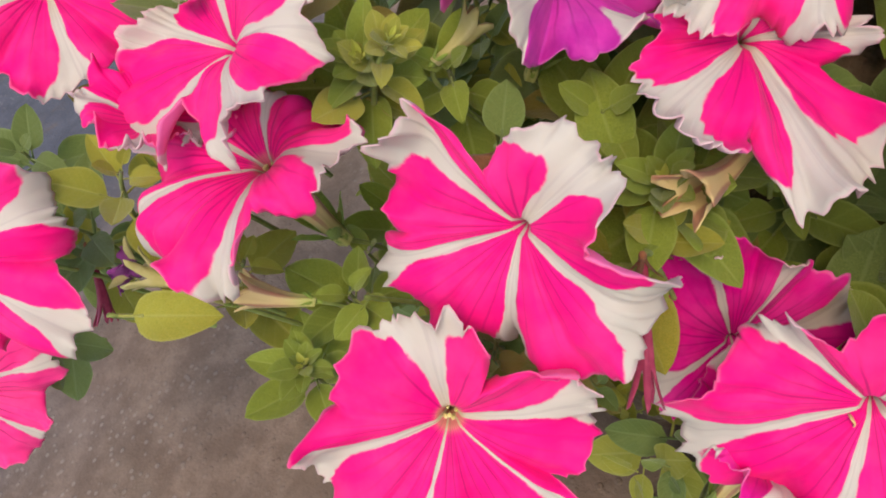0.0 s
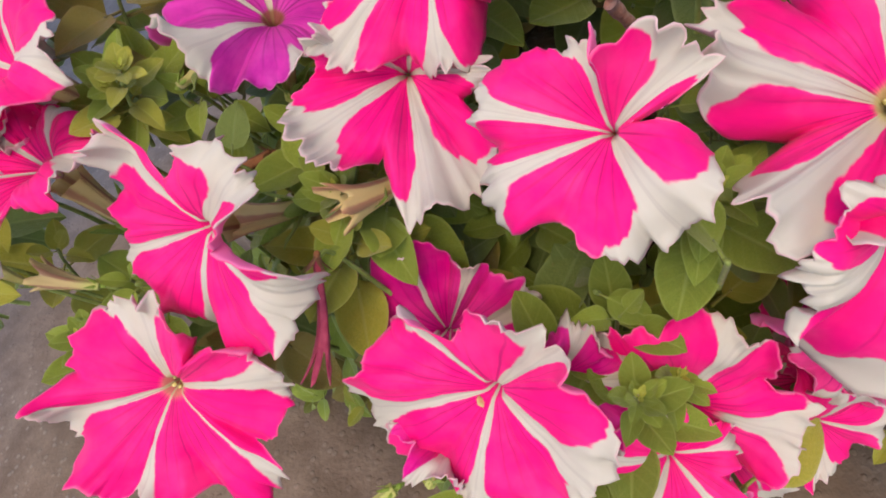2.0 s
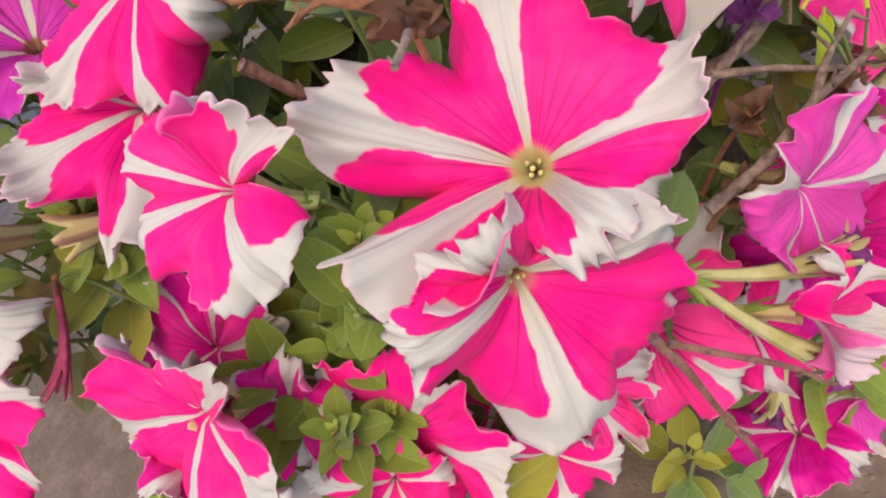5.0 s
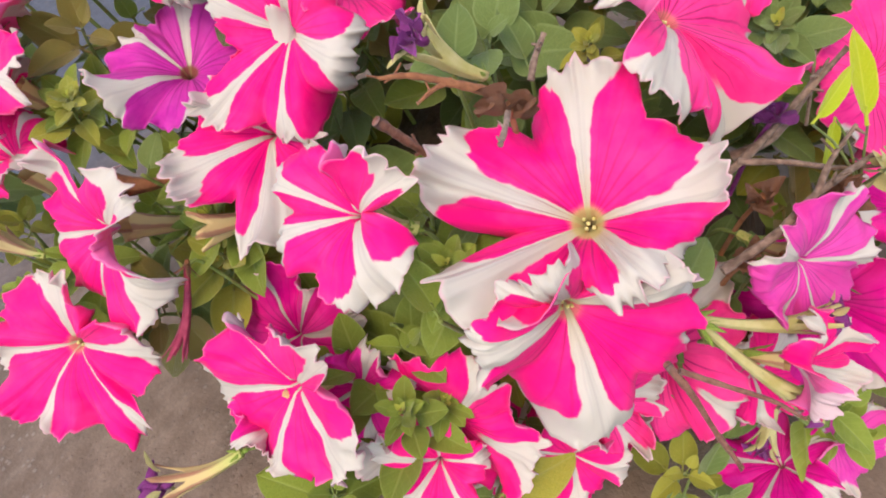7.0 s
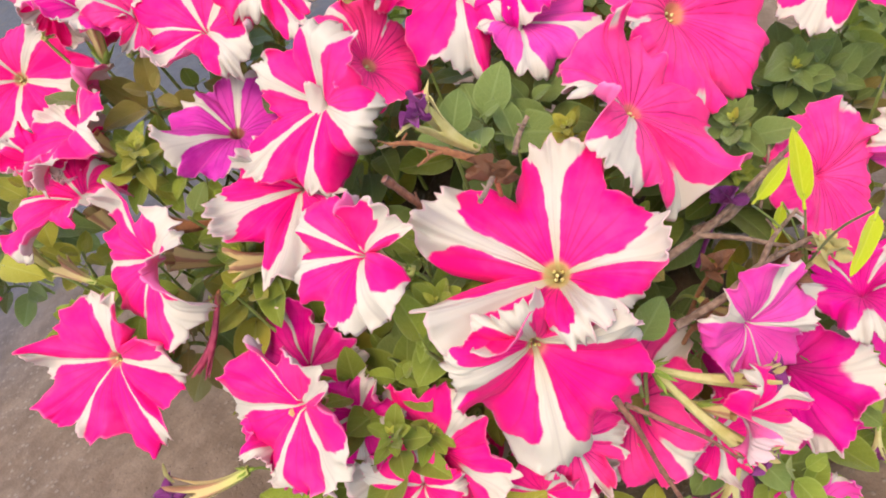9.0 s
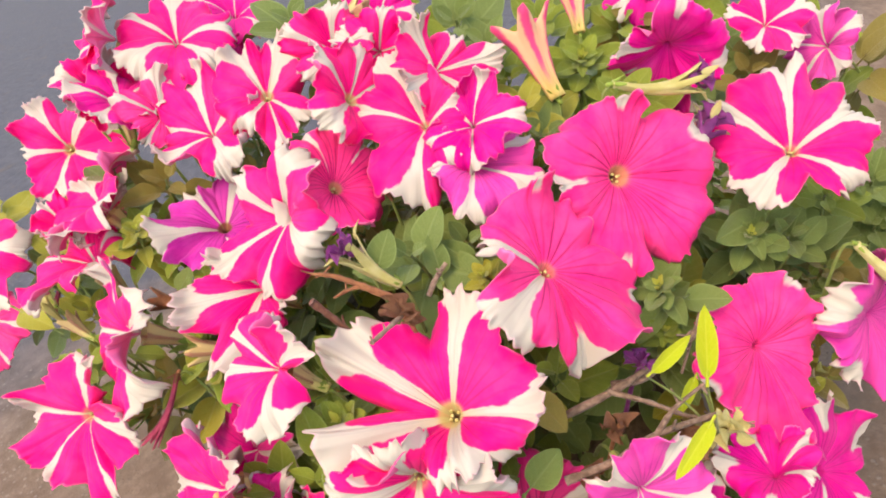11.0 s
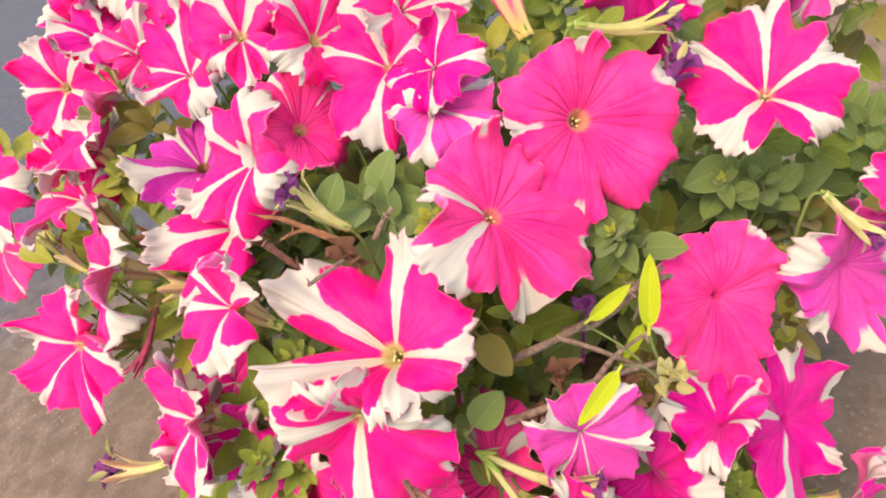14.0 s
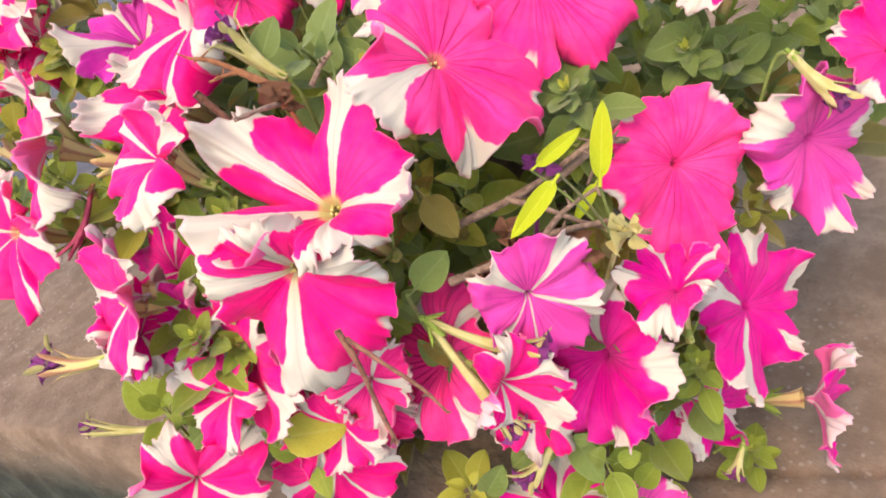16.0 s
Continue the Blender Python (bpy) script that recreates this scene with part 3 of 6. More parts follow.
def funnel(p, q, r_base, r_mouth, split, seed, sag=0.10):
    """A trumpet from p to q with a mouth cut into points that curl outward."""
    g = random.Random(seed)
    p, q = Vector(p), Vector(q)
    d = q - p
    L = d.length
    u, v, n = axes(d)
    rows, vals = [], []
    N, M = 30, 14
    ph = g.uniform(0, 6)
    for i in range(M + 1):
        t = i / M
        row, val = [], []
        for j in range(N):
            b = 2 * math.pi * j / N
            tooth = 0.5 + 0.5 * math.cos(5 * b + ph)
            tt = t * (1 - split * (1 - tooth) * max(0.0, t - 0.4))
            rad = r_base + (r_mouth - r_base) * tt ** 2.2
            rad *= 1 + 0.35 * max(0.0, t - 0.75) * 4 * (tooth - 0.3) + 0.08 * math.sin(5 * b + 1) + 0.05 * math.sin(13 * b + 9 * t)
            c = p + d * tt + Vector((0, 0, -sag * L * math.sin(math.pi * min(1, tt))))
            row.append(c + (u * math.cos(b) + v * math.sin(b)) * rad)
            val.append({"turn": j / N, "along": t})
        rows.append(row)
        vals.append(val)
    return sheet(rows, True, vals)


def trumpet_bud(base, mouth, r, mat, label, spent=False):
    base, mouth = Vector(base), Vector(mouth)
    name = "spent_petunia" if spent else "petunia_trumpet"
    thing = tagged(new(name), label, "spent flower" if spent else "flower bud", "spent flowers" if spent else "flower buds")
    thing.location = base
    d = mouth - base
    s = int(base.x * 7919 + base.y * 1301 + mouth.z * 977 + 5000)
    ob = link("trumpet", funnel((0, 0, 0), d, r * 0.30, r, 0.55 if spent else 0.25, s), mat, thing)
    sol = ob.modifiers.new("thickness", "SOLIDIFY")
    sol.thickness = 0.0004
    calyx(thing, d * -0.04, d, max(0.006, d.length * 0.19), DRY_SEPAL if mat in (DRY, WILT) else SEPAL)
    back = -d.normalized()
    inward = (HEART - base).normalized()
    link("stalk", rod([(0, 0, 0), back * 0.004 + inward * 0.004 + Vector((0, 0, -0.004)), inward * 0.018 + Vector((0, 0, -0.026))], 0.0007, 0.0009, 6, 4), STEM, thing)
    if spent and mat not in (DRY, WILT):
        g = random.Random(s)
        u, v, n = axes(d)
        tips = link("shrivelled_petals", blob(d * 0.90, (r * 0.35, r * 0.5), n, 9, 7), SPENT_PURPLE, thing, "shrivelled dark purple petals")
        for i in range(9):
            b = 2.4 * i + g.uniform(0, 0.6)
            o = u * math.cos(b) + v * math.sin(b)
            purple = i < 6
            at = d * 0.92 + o * r * (0.25 if purple else 0.75)
            set_leaf(tips, g.choice(CRUMPLED["spent_purple"]) if purple else POINT, at, o + n * g.uniform(0.4, 1.3), n - o * 0.5, r * (g.uniform(0.8, 1.2) if purple else 1.35), "petal", "" if purple else "pale yellow pointed lobe")
    return thing


def spent_flower(base, mouth, r, mat, label):
    return trumpet_bud(base, mouth, r, mat, label, True)



def dried_flower(at, size, mat=DRY, label="dry brown crumpled flower head", seed=0):
    """A withered flower: a knot with curled, crumpled petals round it and a short stalk."""
    g = random.Random(seed)
    thing = tagged(new("dried_flower"), label, "dried flower", "spent flowers")
    thing.location = at
    link("knot", blob((0, 0, 0), (size * 0.22, size * 0.28), (0.4, -0.3, 0.8), 9, 7), mat, thing)
    for i in range(9):
        d = Vector((g.uniform(-1, 1), g.uniform(-1, 0.4), g.uniform(-0.5, 1))).normalized()
        set_leaf(thing, g.choice(CRUMPLED[mat.name]), d * size * 0.08, d, d.cross(Vector((0.3, 0.5, 0.8))) + Vector((0, -0.2, 0.3)), size * g.uniform(0.5, 0.8), "petal")
    link("stalk", rod([(0, 0, 0), (HEART - Vector(at)).normalized() * 0.012 + Vector((0, 0, -0.010)), (HEART - Vector(at)).normalized() * 0.025 + Vector((0, 0, -0.028))], 0.0009, 0.0011, 6, 4), mat, thing)
    return thing


# ---- flowers, from the near front to the back ----
petunia((0.1381, 0.1106, 0.2061), -111, 31, 123, 0.0377, (1.0, 0.75, 1.09, 1.0, 1.2), (9, -5, -5, 0, 2), (0.04, -0.19, 0.15, 0.03, 0.1), (1.0, 1.5, 1.4, 1.0, 1.0), dip=(0.44, 0.61, 1.1, 1.04, 0.81), skew=(24, -3, -1, -2, 19), fall=(0.16, 0.13, 0.12, 0.14, 0.21), label="open hot pink petunia with white star stripes and ruffled edges", seed=1)
petunia((0.1097, 0.0792, 0.169), -73, 35, 83, 0.0399, (0.82, 1.02, 1.17, 0.94, 1.04), (-4, -21, 4, 5, 16), (-0.09, 0.14, 0.15, 0.14, -0.05), (1.0, 0.8, 0.6, 0.5, 1.0), dip=(0.42, 0.82, 0.93, 1.05, 0.81), skew=(-4, -18, -3, 8, 25), fall=(0.24, 0.1, 0.11, 0.14, 0.09), eye=0.5, label="open hot pink petunia with white star stripes and ruffled edges", seed=2)
petunia((0.0636, 0.1414, 0.2179), -96, 79, 351, 0.0414, (0.94, 1.08, 1.13, 0.94, 0.57), (-7, -9, -9, 17, 8), (0.16, 0.14, 0.18, 0.13, 0.1), (0.9, 0.9, 0.9, 0.7, 0.5), dip=(0.62, 0.91, 1.02, 0.63, 0.67), skew=(-19, -5, 10, 0, -15), fall=(0.15, 0.1, 0.14, 0.07, 0.13), eye=0.3, label="open hot pink petunia with white star stripes and ruffled edges", seed=3)
petunia((0.0634, 0.1618, 0.2441), -126, 61, 325, 0.0376, (1.03, 1.06, 0.74, 1.0, 1.0), (8, 7, 4, 0, -19), (0.14, 0.16, 0.04, 0.12, 0.15), (1.5, 1.2, 1.2, 1.0, 1.0), dip=(0.51, 1.15, 0.79, 0.83, 0.9), skew=(-14, -3, 0, 0, 2), fall=(0.14, 0.22, 0.03, 0.09, 0.08), label="open hot pink petunia with white star stripes and ruffled edges", seed=4)
petunia((0.1984, 0.1548, 0.2119), -64, 42, 48, 0.0423, (1.0, 0.51, 1.02, 0.86, 0.58), (0, -3, -7, -3, 13), (0.26, 0.17, 0.35, 0.34, 0.16), (1.0, 1.5, 1.5, 1.4, 1.0), dip=(0.58, 0.52, 0.64, 0.66, 0.71), skew=(0, 11, 8, -3, 0), fall=(0.16, 0.11, 0.49, 0.1, 0.16), label="open hot pink petunia with white star stripes and ruffled edges", seed=5)
petunia((0.2123, 0.0821, 0.152), -102, 28, 117, 0.0403, (0.79, 0.88, 0.97, 0.97, 1.19), (10, -5, -5, -3, 4), (0.07, -0.02, 0.15, 0.14, 0.07), (0.9, 1.2, 1.3, 1.0, 1.0), dip=(0.48, 0.69, 0.87, 1.01, 0.92), skew=(27, 26, 0, 7, 8), fall=(0.16, 0.13, 0.1, 0.14, 0.21), label="open hot pink petunia with white star stripes and ruffled edges", seed=6)
petunia((0.1845, 0.1153, 0.1309), -86, 26, 55, 0.0293, (1.25, 1.2, 1.0, 1.0, 1.3), (0, 35, 0, 0, -35), (0.1, 0.11, 0.1, 0.1, 0.11), (1.0, 0.8, 0.6, 0.6, 0.6), dip=(1.14, 0.81, 0.88, 0.93, 1.19), skew=(7, 0, 0, 0, -4), fall=(0.04, 0.05, 0.05, 0.06, 0.04), petal=MAGENTA, label="open deep magenta petunia with white star stripes and ruffled edges", seed=7)
petunia((0.258, 0.1114, 0.2155), -100, 51, 89, 0.0289, (0.73, 0.84, 0.94, 1.19, 1.14), (11, 17, 0, -35, 7), (0.14, 0.15, 0.14, 0.1, 0.18), (1.1, 1.4, 1.3, 1.3, 1.2), dip=(0.36, 0.19, 0.77, 1.04, 1.12), skew=(16, 29, -8, 3, 10), fall=(0.52, 0.01, 0.19, 0.1, 0.12), label="open hot pink petunia with white star stripes and ruffled edges", seed=8)
petunia((0.3188, 0.1348, 0.1869), -73, 56, 76, 0.0444, (1.05, 0.95, 0.66, 1.01, 1.11), (6, -4, 14, -21, 5), (0.15, 0.15, 0.48, 0.38, 0.34), (1.1, 1.1, 1.9, 1.4, 1.3), dip=(0.74, 0.79, 0.37, 0.61, 0.75), skew=(6, 14, 0, 2, -6), fall=(0.09, 0.28, 0.38, 0.09, 0.09), eye=1, label="open hot pink petunia with white star stripes and ruffled edges", seed=9)
petunia((0.316, 0.1108, 0.1735), -54, 17, 101, 0.0399, (0.69, 0.87, 1.01, 1.23, 0.89), (6, -18, 2, 16, -5), (0.35, 0.5, 0.16, 0.2, 0.15), (1.9, 1.9, 0.3, 1.9, 1.4), dip=(0.25, 0.99, 1.11, 1.05, 0.7), skew=(-19, -7, 0, 8, 2), fall=(-0.13, 0.12, 0.16, -0.24, 0.12), start=(0.0, 0.0, 0.9, 0.0, 0.0), eye=0.4, label="open hot pink petunia with white star stripes and ruffled edges", seed=10)
petunia((0.0022, 0.1879, 0.2651), -49, 34, 107, 0.0366, (1.0, 0.95, 1.37, 0.94, 0.87), (2, 3, 5, 0, -9), (0.15, 0.16, 0.1, 0.15, 0.13), (1.1, 1.2, 1.4, 1.1, 1.1), dip=(0.65, 1.02, 0.84, 0.86, 0.98), skew=(16, -7, -7, -6, -1), fall=(0.08, 0.08, 0.1, 0.11, 0.13), eye=0.7, label="open hot pink petunia with white star stripes and ruffled edges", seed=11)
petunia((0.1408, 0.2035, 0.2695), -52, 66, 86, 0.0309, (1.39, 1.14, 1.12, 0.98, 1.06), (14, 23, -10, -28, 1), (0.27, 0.16, 0.11, 0.04, 0.16), (1.2, 1.6, 1.4, 1.3, 1.2), dip=(1.09, 0.9, 0.71, 0.77, 1.37), skew=(5, 1, 11, 0, 8), fall=(0.15, 0.09, 0.13, 0.05, 0.26), label="open hot pink petunia with white star stripes and ruffled edges", seed=12)
petunia((0.344, 0.256, 0.2225), -23, 28, 78, 0.0427, (0.8, 1.06, 1.14, 1.06, 0.9), (-10, -6, -7, 10, 13), (0.15, 0.16, 0.16, 0.15, 0.0), (0.35, 0.45, 0.3, 0.35, 0.45), dip=(0.74, 1.14, 0.8, 0.8, 0.79), skew=(4, -4, -3, -2, -15), fall=(0.09, 0.14, 0.1, 0.11, -0.1), start=(0.8, 0.8, 0.95, 0.8, 0.55), eye=1, petal=ROSE, label="open rose pink petunia with white-tipped lobes and ruffled edges", seed=13)
petunia((0.3394, 0.1928, 0.2172), 1, 47, 40, 0.0377, (0.84, 1.26, 1.1, 1.12, 0.79), (17, -21, -2, -7, 12), (0.13, -0.35, -0.5, 0.13, 0.16), (0.1, 0.2, 1.3, 1.3, 1.0), dip=(0.73, 1.19, 0.72, 0.75, 0.86), skew=(-19, -23, 9, 0, -9), fall=(0.08, 0.08, -0.11, 0.12, 0.1), start=(0.9, 0.9, 0.6, 0.15, 0.0), eye=0.6, petal=ROSE, label="open rose pink petunia with a few white bars and ruffled edges", seed=14)
petunia((0.3987, 0.3189, 0.2019), -49, 60, 75, 0.0365, (1.22, 0.99, 0.93, 0.99, 1.14), (-3, 9, 8, -3, -12), (0.18, 0.15, 0.04, -0.04, 0.16), (1.2, 1.1, 1.0, 1.3, 0.9), dip=(1.11, 0.85, 0.56, 0.86, 1.31), skew=(7, 0, 1, -4, -6), fall=(0.15, 0.04, 0.15, 0.1, 0.15), eye=0.4, label="open hot pink petunia with white star stripes and ruffled edges", seed=15)
petunia((0.3991, 0.2504, 0.1403), -22, 28, 34, 0.0352, (0.94, 0.98, 1.29, 1.12, 0.87), (-3, -11, 9, -3, 8), (0.13, 0.15, -0.04, 0.27, 0.04), (0.5, 0.4, 0.3, 0.5, 0.4), dip=(0.96, 1.04, 1.04, 0.9, 0.83), skew=(4, -12, -6, 2, -5), fall=(0.12, 0.12, 0.08, 0.09, 0.1), start=(0.92, 0.93, 0.95, 0.9, 0.92), petal=ROSE, label="open rose pink petunia with white-tipped lobes and ruffled edges", seed=16)
petunia((0.2852, 0.2327, 0.2397), -23, 66, 71, 0.0304, (0.76, 0.89, 1.17, 1.1, 0.72), (-17, -14, -3, 14, 20), (0.11, 0.14, 0.12, -0.07, 0.17), (0.9, 1.0, 1.0, 1.1, 1.0), dip=(0.64, 0.85, 0.97, 0.84, 0.56), skew=(0, 0, 0, 12, 0), fall=(0.07, 0.08, 0.07, 0.11, 0.09), eye=0.6, petal=LILAC, label="open lilac pink petunia with white star stripes and ruffled edges", seed=17)
petunia((0.2294, 0.1976, 0.2447), 1, 36, 82, 0.0293, (0.99, 1.12, 0.91, 0.94, 0.8), (-5, 5, 0, -1, 1), (0.15, 0.17, 0.14, 0.16, 0.17), (0.12, 0.15, 0.1, 0.1, 0.1), dip=(1.05, 0.94, 0.9, 0.74, 0.73), skew=(-2, 2, -2, 0, 0), fall=(0.12, 0.12, 0.1, 0.12, 0.11), start=(0.3, 0.5, 0.9, 0.9, 0.9), eye=1, petal=ROSE, label="open rose pink petunia nearly unstriped and ruffled edges", seed=18)
petunia((0.154, 0.1776, 0.2278), -16, 59, 94, 0.0326, (0.91, 1.07, 0.89, 0.99, 1.12), (2, 23, -20, -10, 5), (0.13, 0.16, 0.16, 0.15, 0.46), (0.9, 0.9, 0.5, 0.5, 1.2), dip=(0.73, 0.86, 0.72, 0.99, 1.09), skew=(0, 0, 0, -12, -6), fall=(0.1, 0.11, 0.11, 0.1, 0.14), start=(0.0, 0.0, 0.6, 0.6, 0.0), eye=1, petal=PURPLE, label="open purple petunia with a few white bars and ruffled edges", seed=19)
petunia((0.2614, 0.2353, 0.2578), -50, 55, 89, 0.0267, (1.39, 0.78, 1.05, 1.56, 1.34), (10, -3, -16, 20, -11), (0.2, 0.16, 0.14, 0.08, 0.19), (1.6, 0.8, 1.1, 0.8, 0.7), dip=(0.91, 0.83, 1.18, 0.89, 1.2), skew=(0, 0, 0, -17, 0), fall=(0.13, 0.1, 0.06, 0.1, 0.14), eye=0.4, label="open hot pink petunia with white star stripes and ruffled edges", seed=20)
petunia((0.2299, 0.2268, 0.2759), 10, 24, 48, 0.0313, (0.99, 0.96, 0.64, 0.98, 0.96), (-12, 15, 24, -13, -14), (0.15, 0.15, 0.13, 0.16, 0.15), (1.0, 1.1, 1.0, 1.0, 1.0), dip=(0.71, 0.62, 0.7, 0.7, 0.8), skew=(0, 0, 0, 0, -5), fall=(0.1, 0.09, 0.09, 0.1, 0.09), eye=0.8, label="open hot pink petunia with white star stripes and ruffled edges", seed=21)
petunia((0.2566, 0.2609, 0.2737), -13, 25, 43, 0.0304, (0.82, 1.03, 1.01, 0.84, 0.86), (-17, 14, 30, -8, -19), (0.13, 0.15, 0.15, 0.17, 0.16), (1.4, 1.3, 1.5, 1.2, 1.2), dip=(0.71, 0.84, 0.74, 0.76, 0.63), skew=(0, 0, 0, 0, 0), fall=(0.09, 0.1, 0.11, 0.12, 0.09), label="open hot pink petunia with white star stripes and ruffled edges", seed=22)
petunia((0.1679, 0.2272, 0.2794), -26, 57, 38, 0.0353, (0.98, 0.89, 1.15, 0.81, 0.91), (11, -45, 4, 48, -19), (0.14, 0.16, 0.12, 0.19, 0.14), (1.5, 1.0, 1.3, 1.0, 1.0), dip=(0.34, 0.84, 0.89, 0.75, 0.74), skew=(-4, 0, 0, 0, 0), fall=(0.16, 0.09, 0.1, 0.11, 0.09), eye=0.6, label="open hot pink petunia with white star stripes and ruffled edges", seed=23)
petunia((0.2149, 0.1736, 0.2406), -86, 31, 63, 0.0350, (1.04, 0.94, 1.07, 1.19, 0.98), (15, -16, -18, 8, 11), (0.15, 0.16, 0.16, 0.17, 0.15), (1.1, 1.7, 1.0, 1.1, 1.2), dip=(0.73, 0.74, 1.03, 0.73, 0.77), skew=(-10, -10, 0, 9, 0), fall=(0.12, 0.1, 0.11, 0.08, 0.09), label="open hot pink petunia with white star stripes and ruffled edges", seed=24)
petunia((0.0898, 0.2412, 0.3098), -16, 61, 52, 0.0365, (0.97, 0.93, 1.18, 1.0, 1.06), (13, -11, 8, -3, -7), (0.14, 0.16, 0.1, 0.14, 0.17), (1.0, 1.0, 1.3, 1.3, 1.0), dip=(0.85, 0.88, 1.1, 0.8, 0.77), skew=(0, 0, 3, 0, 0), fall=(0.1, 0.08, 0.04, 0.11, 0.1), label="open hot pink petunia with white star stripes and ruffled edges", seed=25)
petunia((-0.0372, 0.1155, 0.2288), -55, 44, 83, 0.0307, (1.27, 1.23, 1.6, 1.06, 1.02), (-10, -18, -5, 24, 9), (0.15, 0.09, 0.06, 0.15, 0.15), (1.0, 1.0, 1.0, 1.0, 1.0), dip=(0.96, 1.11, 1.1, 0.91, 1.01), skew=(4, 0, 0, 0, 0), fall=(0.08, 0.03, 0.05, 0.1, 0.1), label="open hot pink petunia with white star stripes and ruffled edges", seed=26)
petunia((-0.1064, 0.1091, 0.1645), -64, 14, 5, 0.0393, (1.1, 1.03, 1.17, 0.99, 0.92), (-15, -1, 5, 31, -21), (0.12, 0.15, 0.2, 0.15, 0.17), (0.3, 0.3, 0.3, 0.3, 0.3), dip=(0.86, 0.97, 0.94, 0.86, 0.8), skew=(0, 0, 0, 0, 0), fall=(0.08, 0.12, 0.12, 0.11, 0.09), petal=ROSE, label="open rose pink petunia nearly unstriped and ruffled edges", seed=27)
petunia((0.3781, 0.1625, 0.1353), -41, 6, 54, 0.0278, (1.08, 0.95, 1.06, 0.72, 0.96), (-10, -6, -8, 27, -4), (0.13, 0.15, 0.16, 0.12, 0.16), (0.8, 0.8, 0.7, 0.6, 0.9), dip=(1.05, 1.15, 0.77, 0.84, 0.83), skew=(3, -3, 0, 1, 2), fall=(0.09, 0.15, 0.09, 0.11, 0.1), petal=LILAC, label="open lilac pink petunia with white star stripes and ruffled edges", seed=28)
petunia((0.4226, 0.2574, 0.0571), -9, 27, 60, 0.0366, (1.03, 1.26, 0.83, 1.19, 1.07), (-3, -8, 6, 8, -3), (0.15, -0.17, 0.11, 0.14, 0.13), (1.0, 0.8, 0.8, 0.9, 1.0), dip=(0.93, 0.78, 0.89, 0.78, 0.8), skew=(-1, 4, 4, -4, 2), fall=(0.11, 0.08, 0.1, 0.11, 0.11), start=(0.6, 0.7, 0.6, 0.25, 0.2), petal=MAGENTA, label="open deep magenta petunia with a few white bars and ruffled edges", seed=29)
petunia((0.3854, 0.1881, 0.0784), -105, 25, 99, 0.0383, (1.0, 1.02, 1.03, 1.24, 1.0), (0, -6, -6, 12, 0), (0.17, 0.14, 0.15, 0.22, 0.17), (1.5, 0.9, 0.8, 0.6, 0.6), dip=(0.86, 0.96, 1.03, 0.89, 0.85), skew=(0, 2, -7, 0, 0), fall=(0.11, 0.09, 0.14, 0.14, 0.12), start=(0.25, 0.72, 0.8, 0.6, 0.6), petal=MAGENTA, label="open deep magenta petunia with white-tipped lobes and ruffled edges", seed=30)
petunia((0.4034, 0.238, 0.0005), -11, 20, 13, 0.0337, (0.73, 0.86, 0.86, 0.91, 0.79), (19, -4, -25, -9, 19), (0.15, 0.11, 0.16, 0.18, 0.21), (1.0, 0.8, 1.2, 0.6, 0.6), dip=(0.62, 0.78, 0.77, 0.78, 0.58), skew=(0, 0, 0, 0, 0), fall=(0.08, 0.09, 0.12, 0.14, 0.13), start=(0.6, 0.2, 0.5, 0.5, 0.5), petal=MAGENTA, label="open deep magenta petunia with white-tipped lobes and ruffled edges", seed=31)
petunia((0.415, 0.205, 0.113), -172, 82, 347, 0.0241, (0.77, 1.05, 0.92, 1, 1), (-0, 10, -10, 0, 0), (0.38, -0.05, 0.37, 0.12, 0.12), (1, 1.2, 1.4, 0.7, 0.7), start=(0.3, 0.6, 0.6, 0.3, 0.3), petal=MAGENTA, label="open deep magenta petunia with a few white bars and ruffled edges", seed=32)
petunia((0.4352, 0.3051, 0.1209), -27, 5, 36, 0.0410, (0.79, 0.9, 1.0, 0.84, 1.01), (-51, -25, 17, 24, 35), (0.09, 0.12, 0.15, 0.17, 0.14), (1.1, 1.0, 1.0, 1.1, 0.8), dip=(0.65, 0.77, 0.74, 0.77, 0.72), skew=(0, 0, 9, -1, 0), fall=(0.06, 0.09, 0.09, 0.12, 0.06), start=(0.6, 0.85, 0.8, 0.75, 0.6), petal=LILAC, label="open lilac pink petunia with white-tipped lobes and ruffled edges", seed=33)
petunia((0.459, 0.324, 0.156), -43, 47, 220, 0.0270, (0.99, 0.98, 1, 1, 1), (1, -1, 0, 0, 0), (0.13, 0.14, 0.12, 0.12, 0.12), (0.9, 0.6, 0.6, 0.6, 0.6), start=(0.7, 0.8, 0.8, 0.8, 0.8), label="open hot pink petunia with white-tipped lobes and ruffled edges", seed=34)
petunia((0.450, 0.272, -0.016), 14, 0, 10, 0.0330, (0.97, 1, 1.02, 1, 1), (1, 0, -1, 0, 0), (0.33, 0.12, 0.16, 0.12, 0.12), (1, 1, 1, 1, 1), petal=MAGENTA, label="open deep magenta petunia with white star stripes and ruffled edges", seed=35)
petunia((0.2176, 0.0535, 0.0476), -31, 14, 93, 0.0397, (0.95, 1.03, 0.92, 1.0, 0.83), (5, 1, 8, 0, -14), (0.15, 0.14, 0.14, 0.15, 0.15), (1.1, 1.1, 1.0, 1.0, 1.0), dip=(0.56, 0.84, 0.81, 0.83, 0.67), skew=(-3, 0, 0, 0, 0), fall=(0.16, 0.09, 0.09, 0.1, 0.1), label="open hot pink petunia with white star stripes and ruffled edges", seed=36)
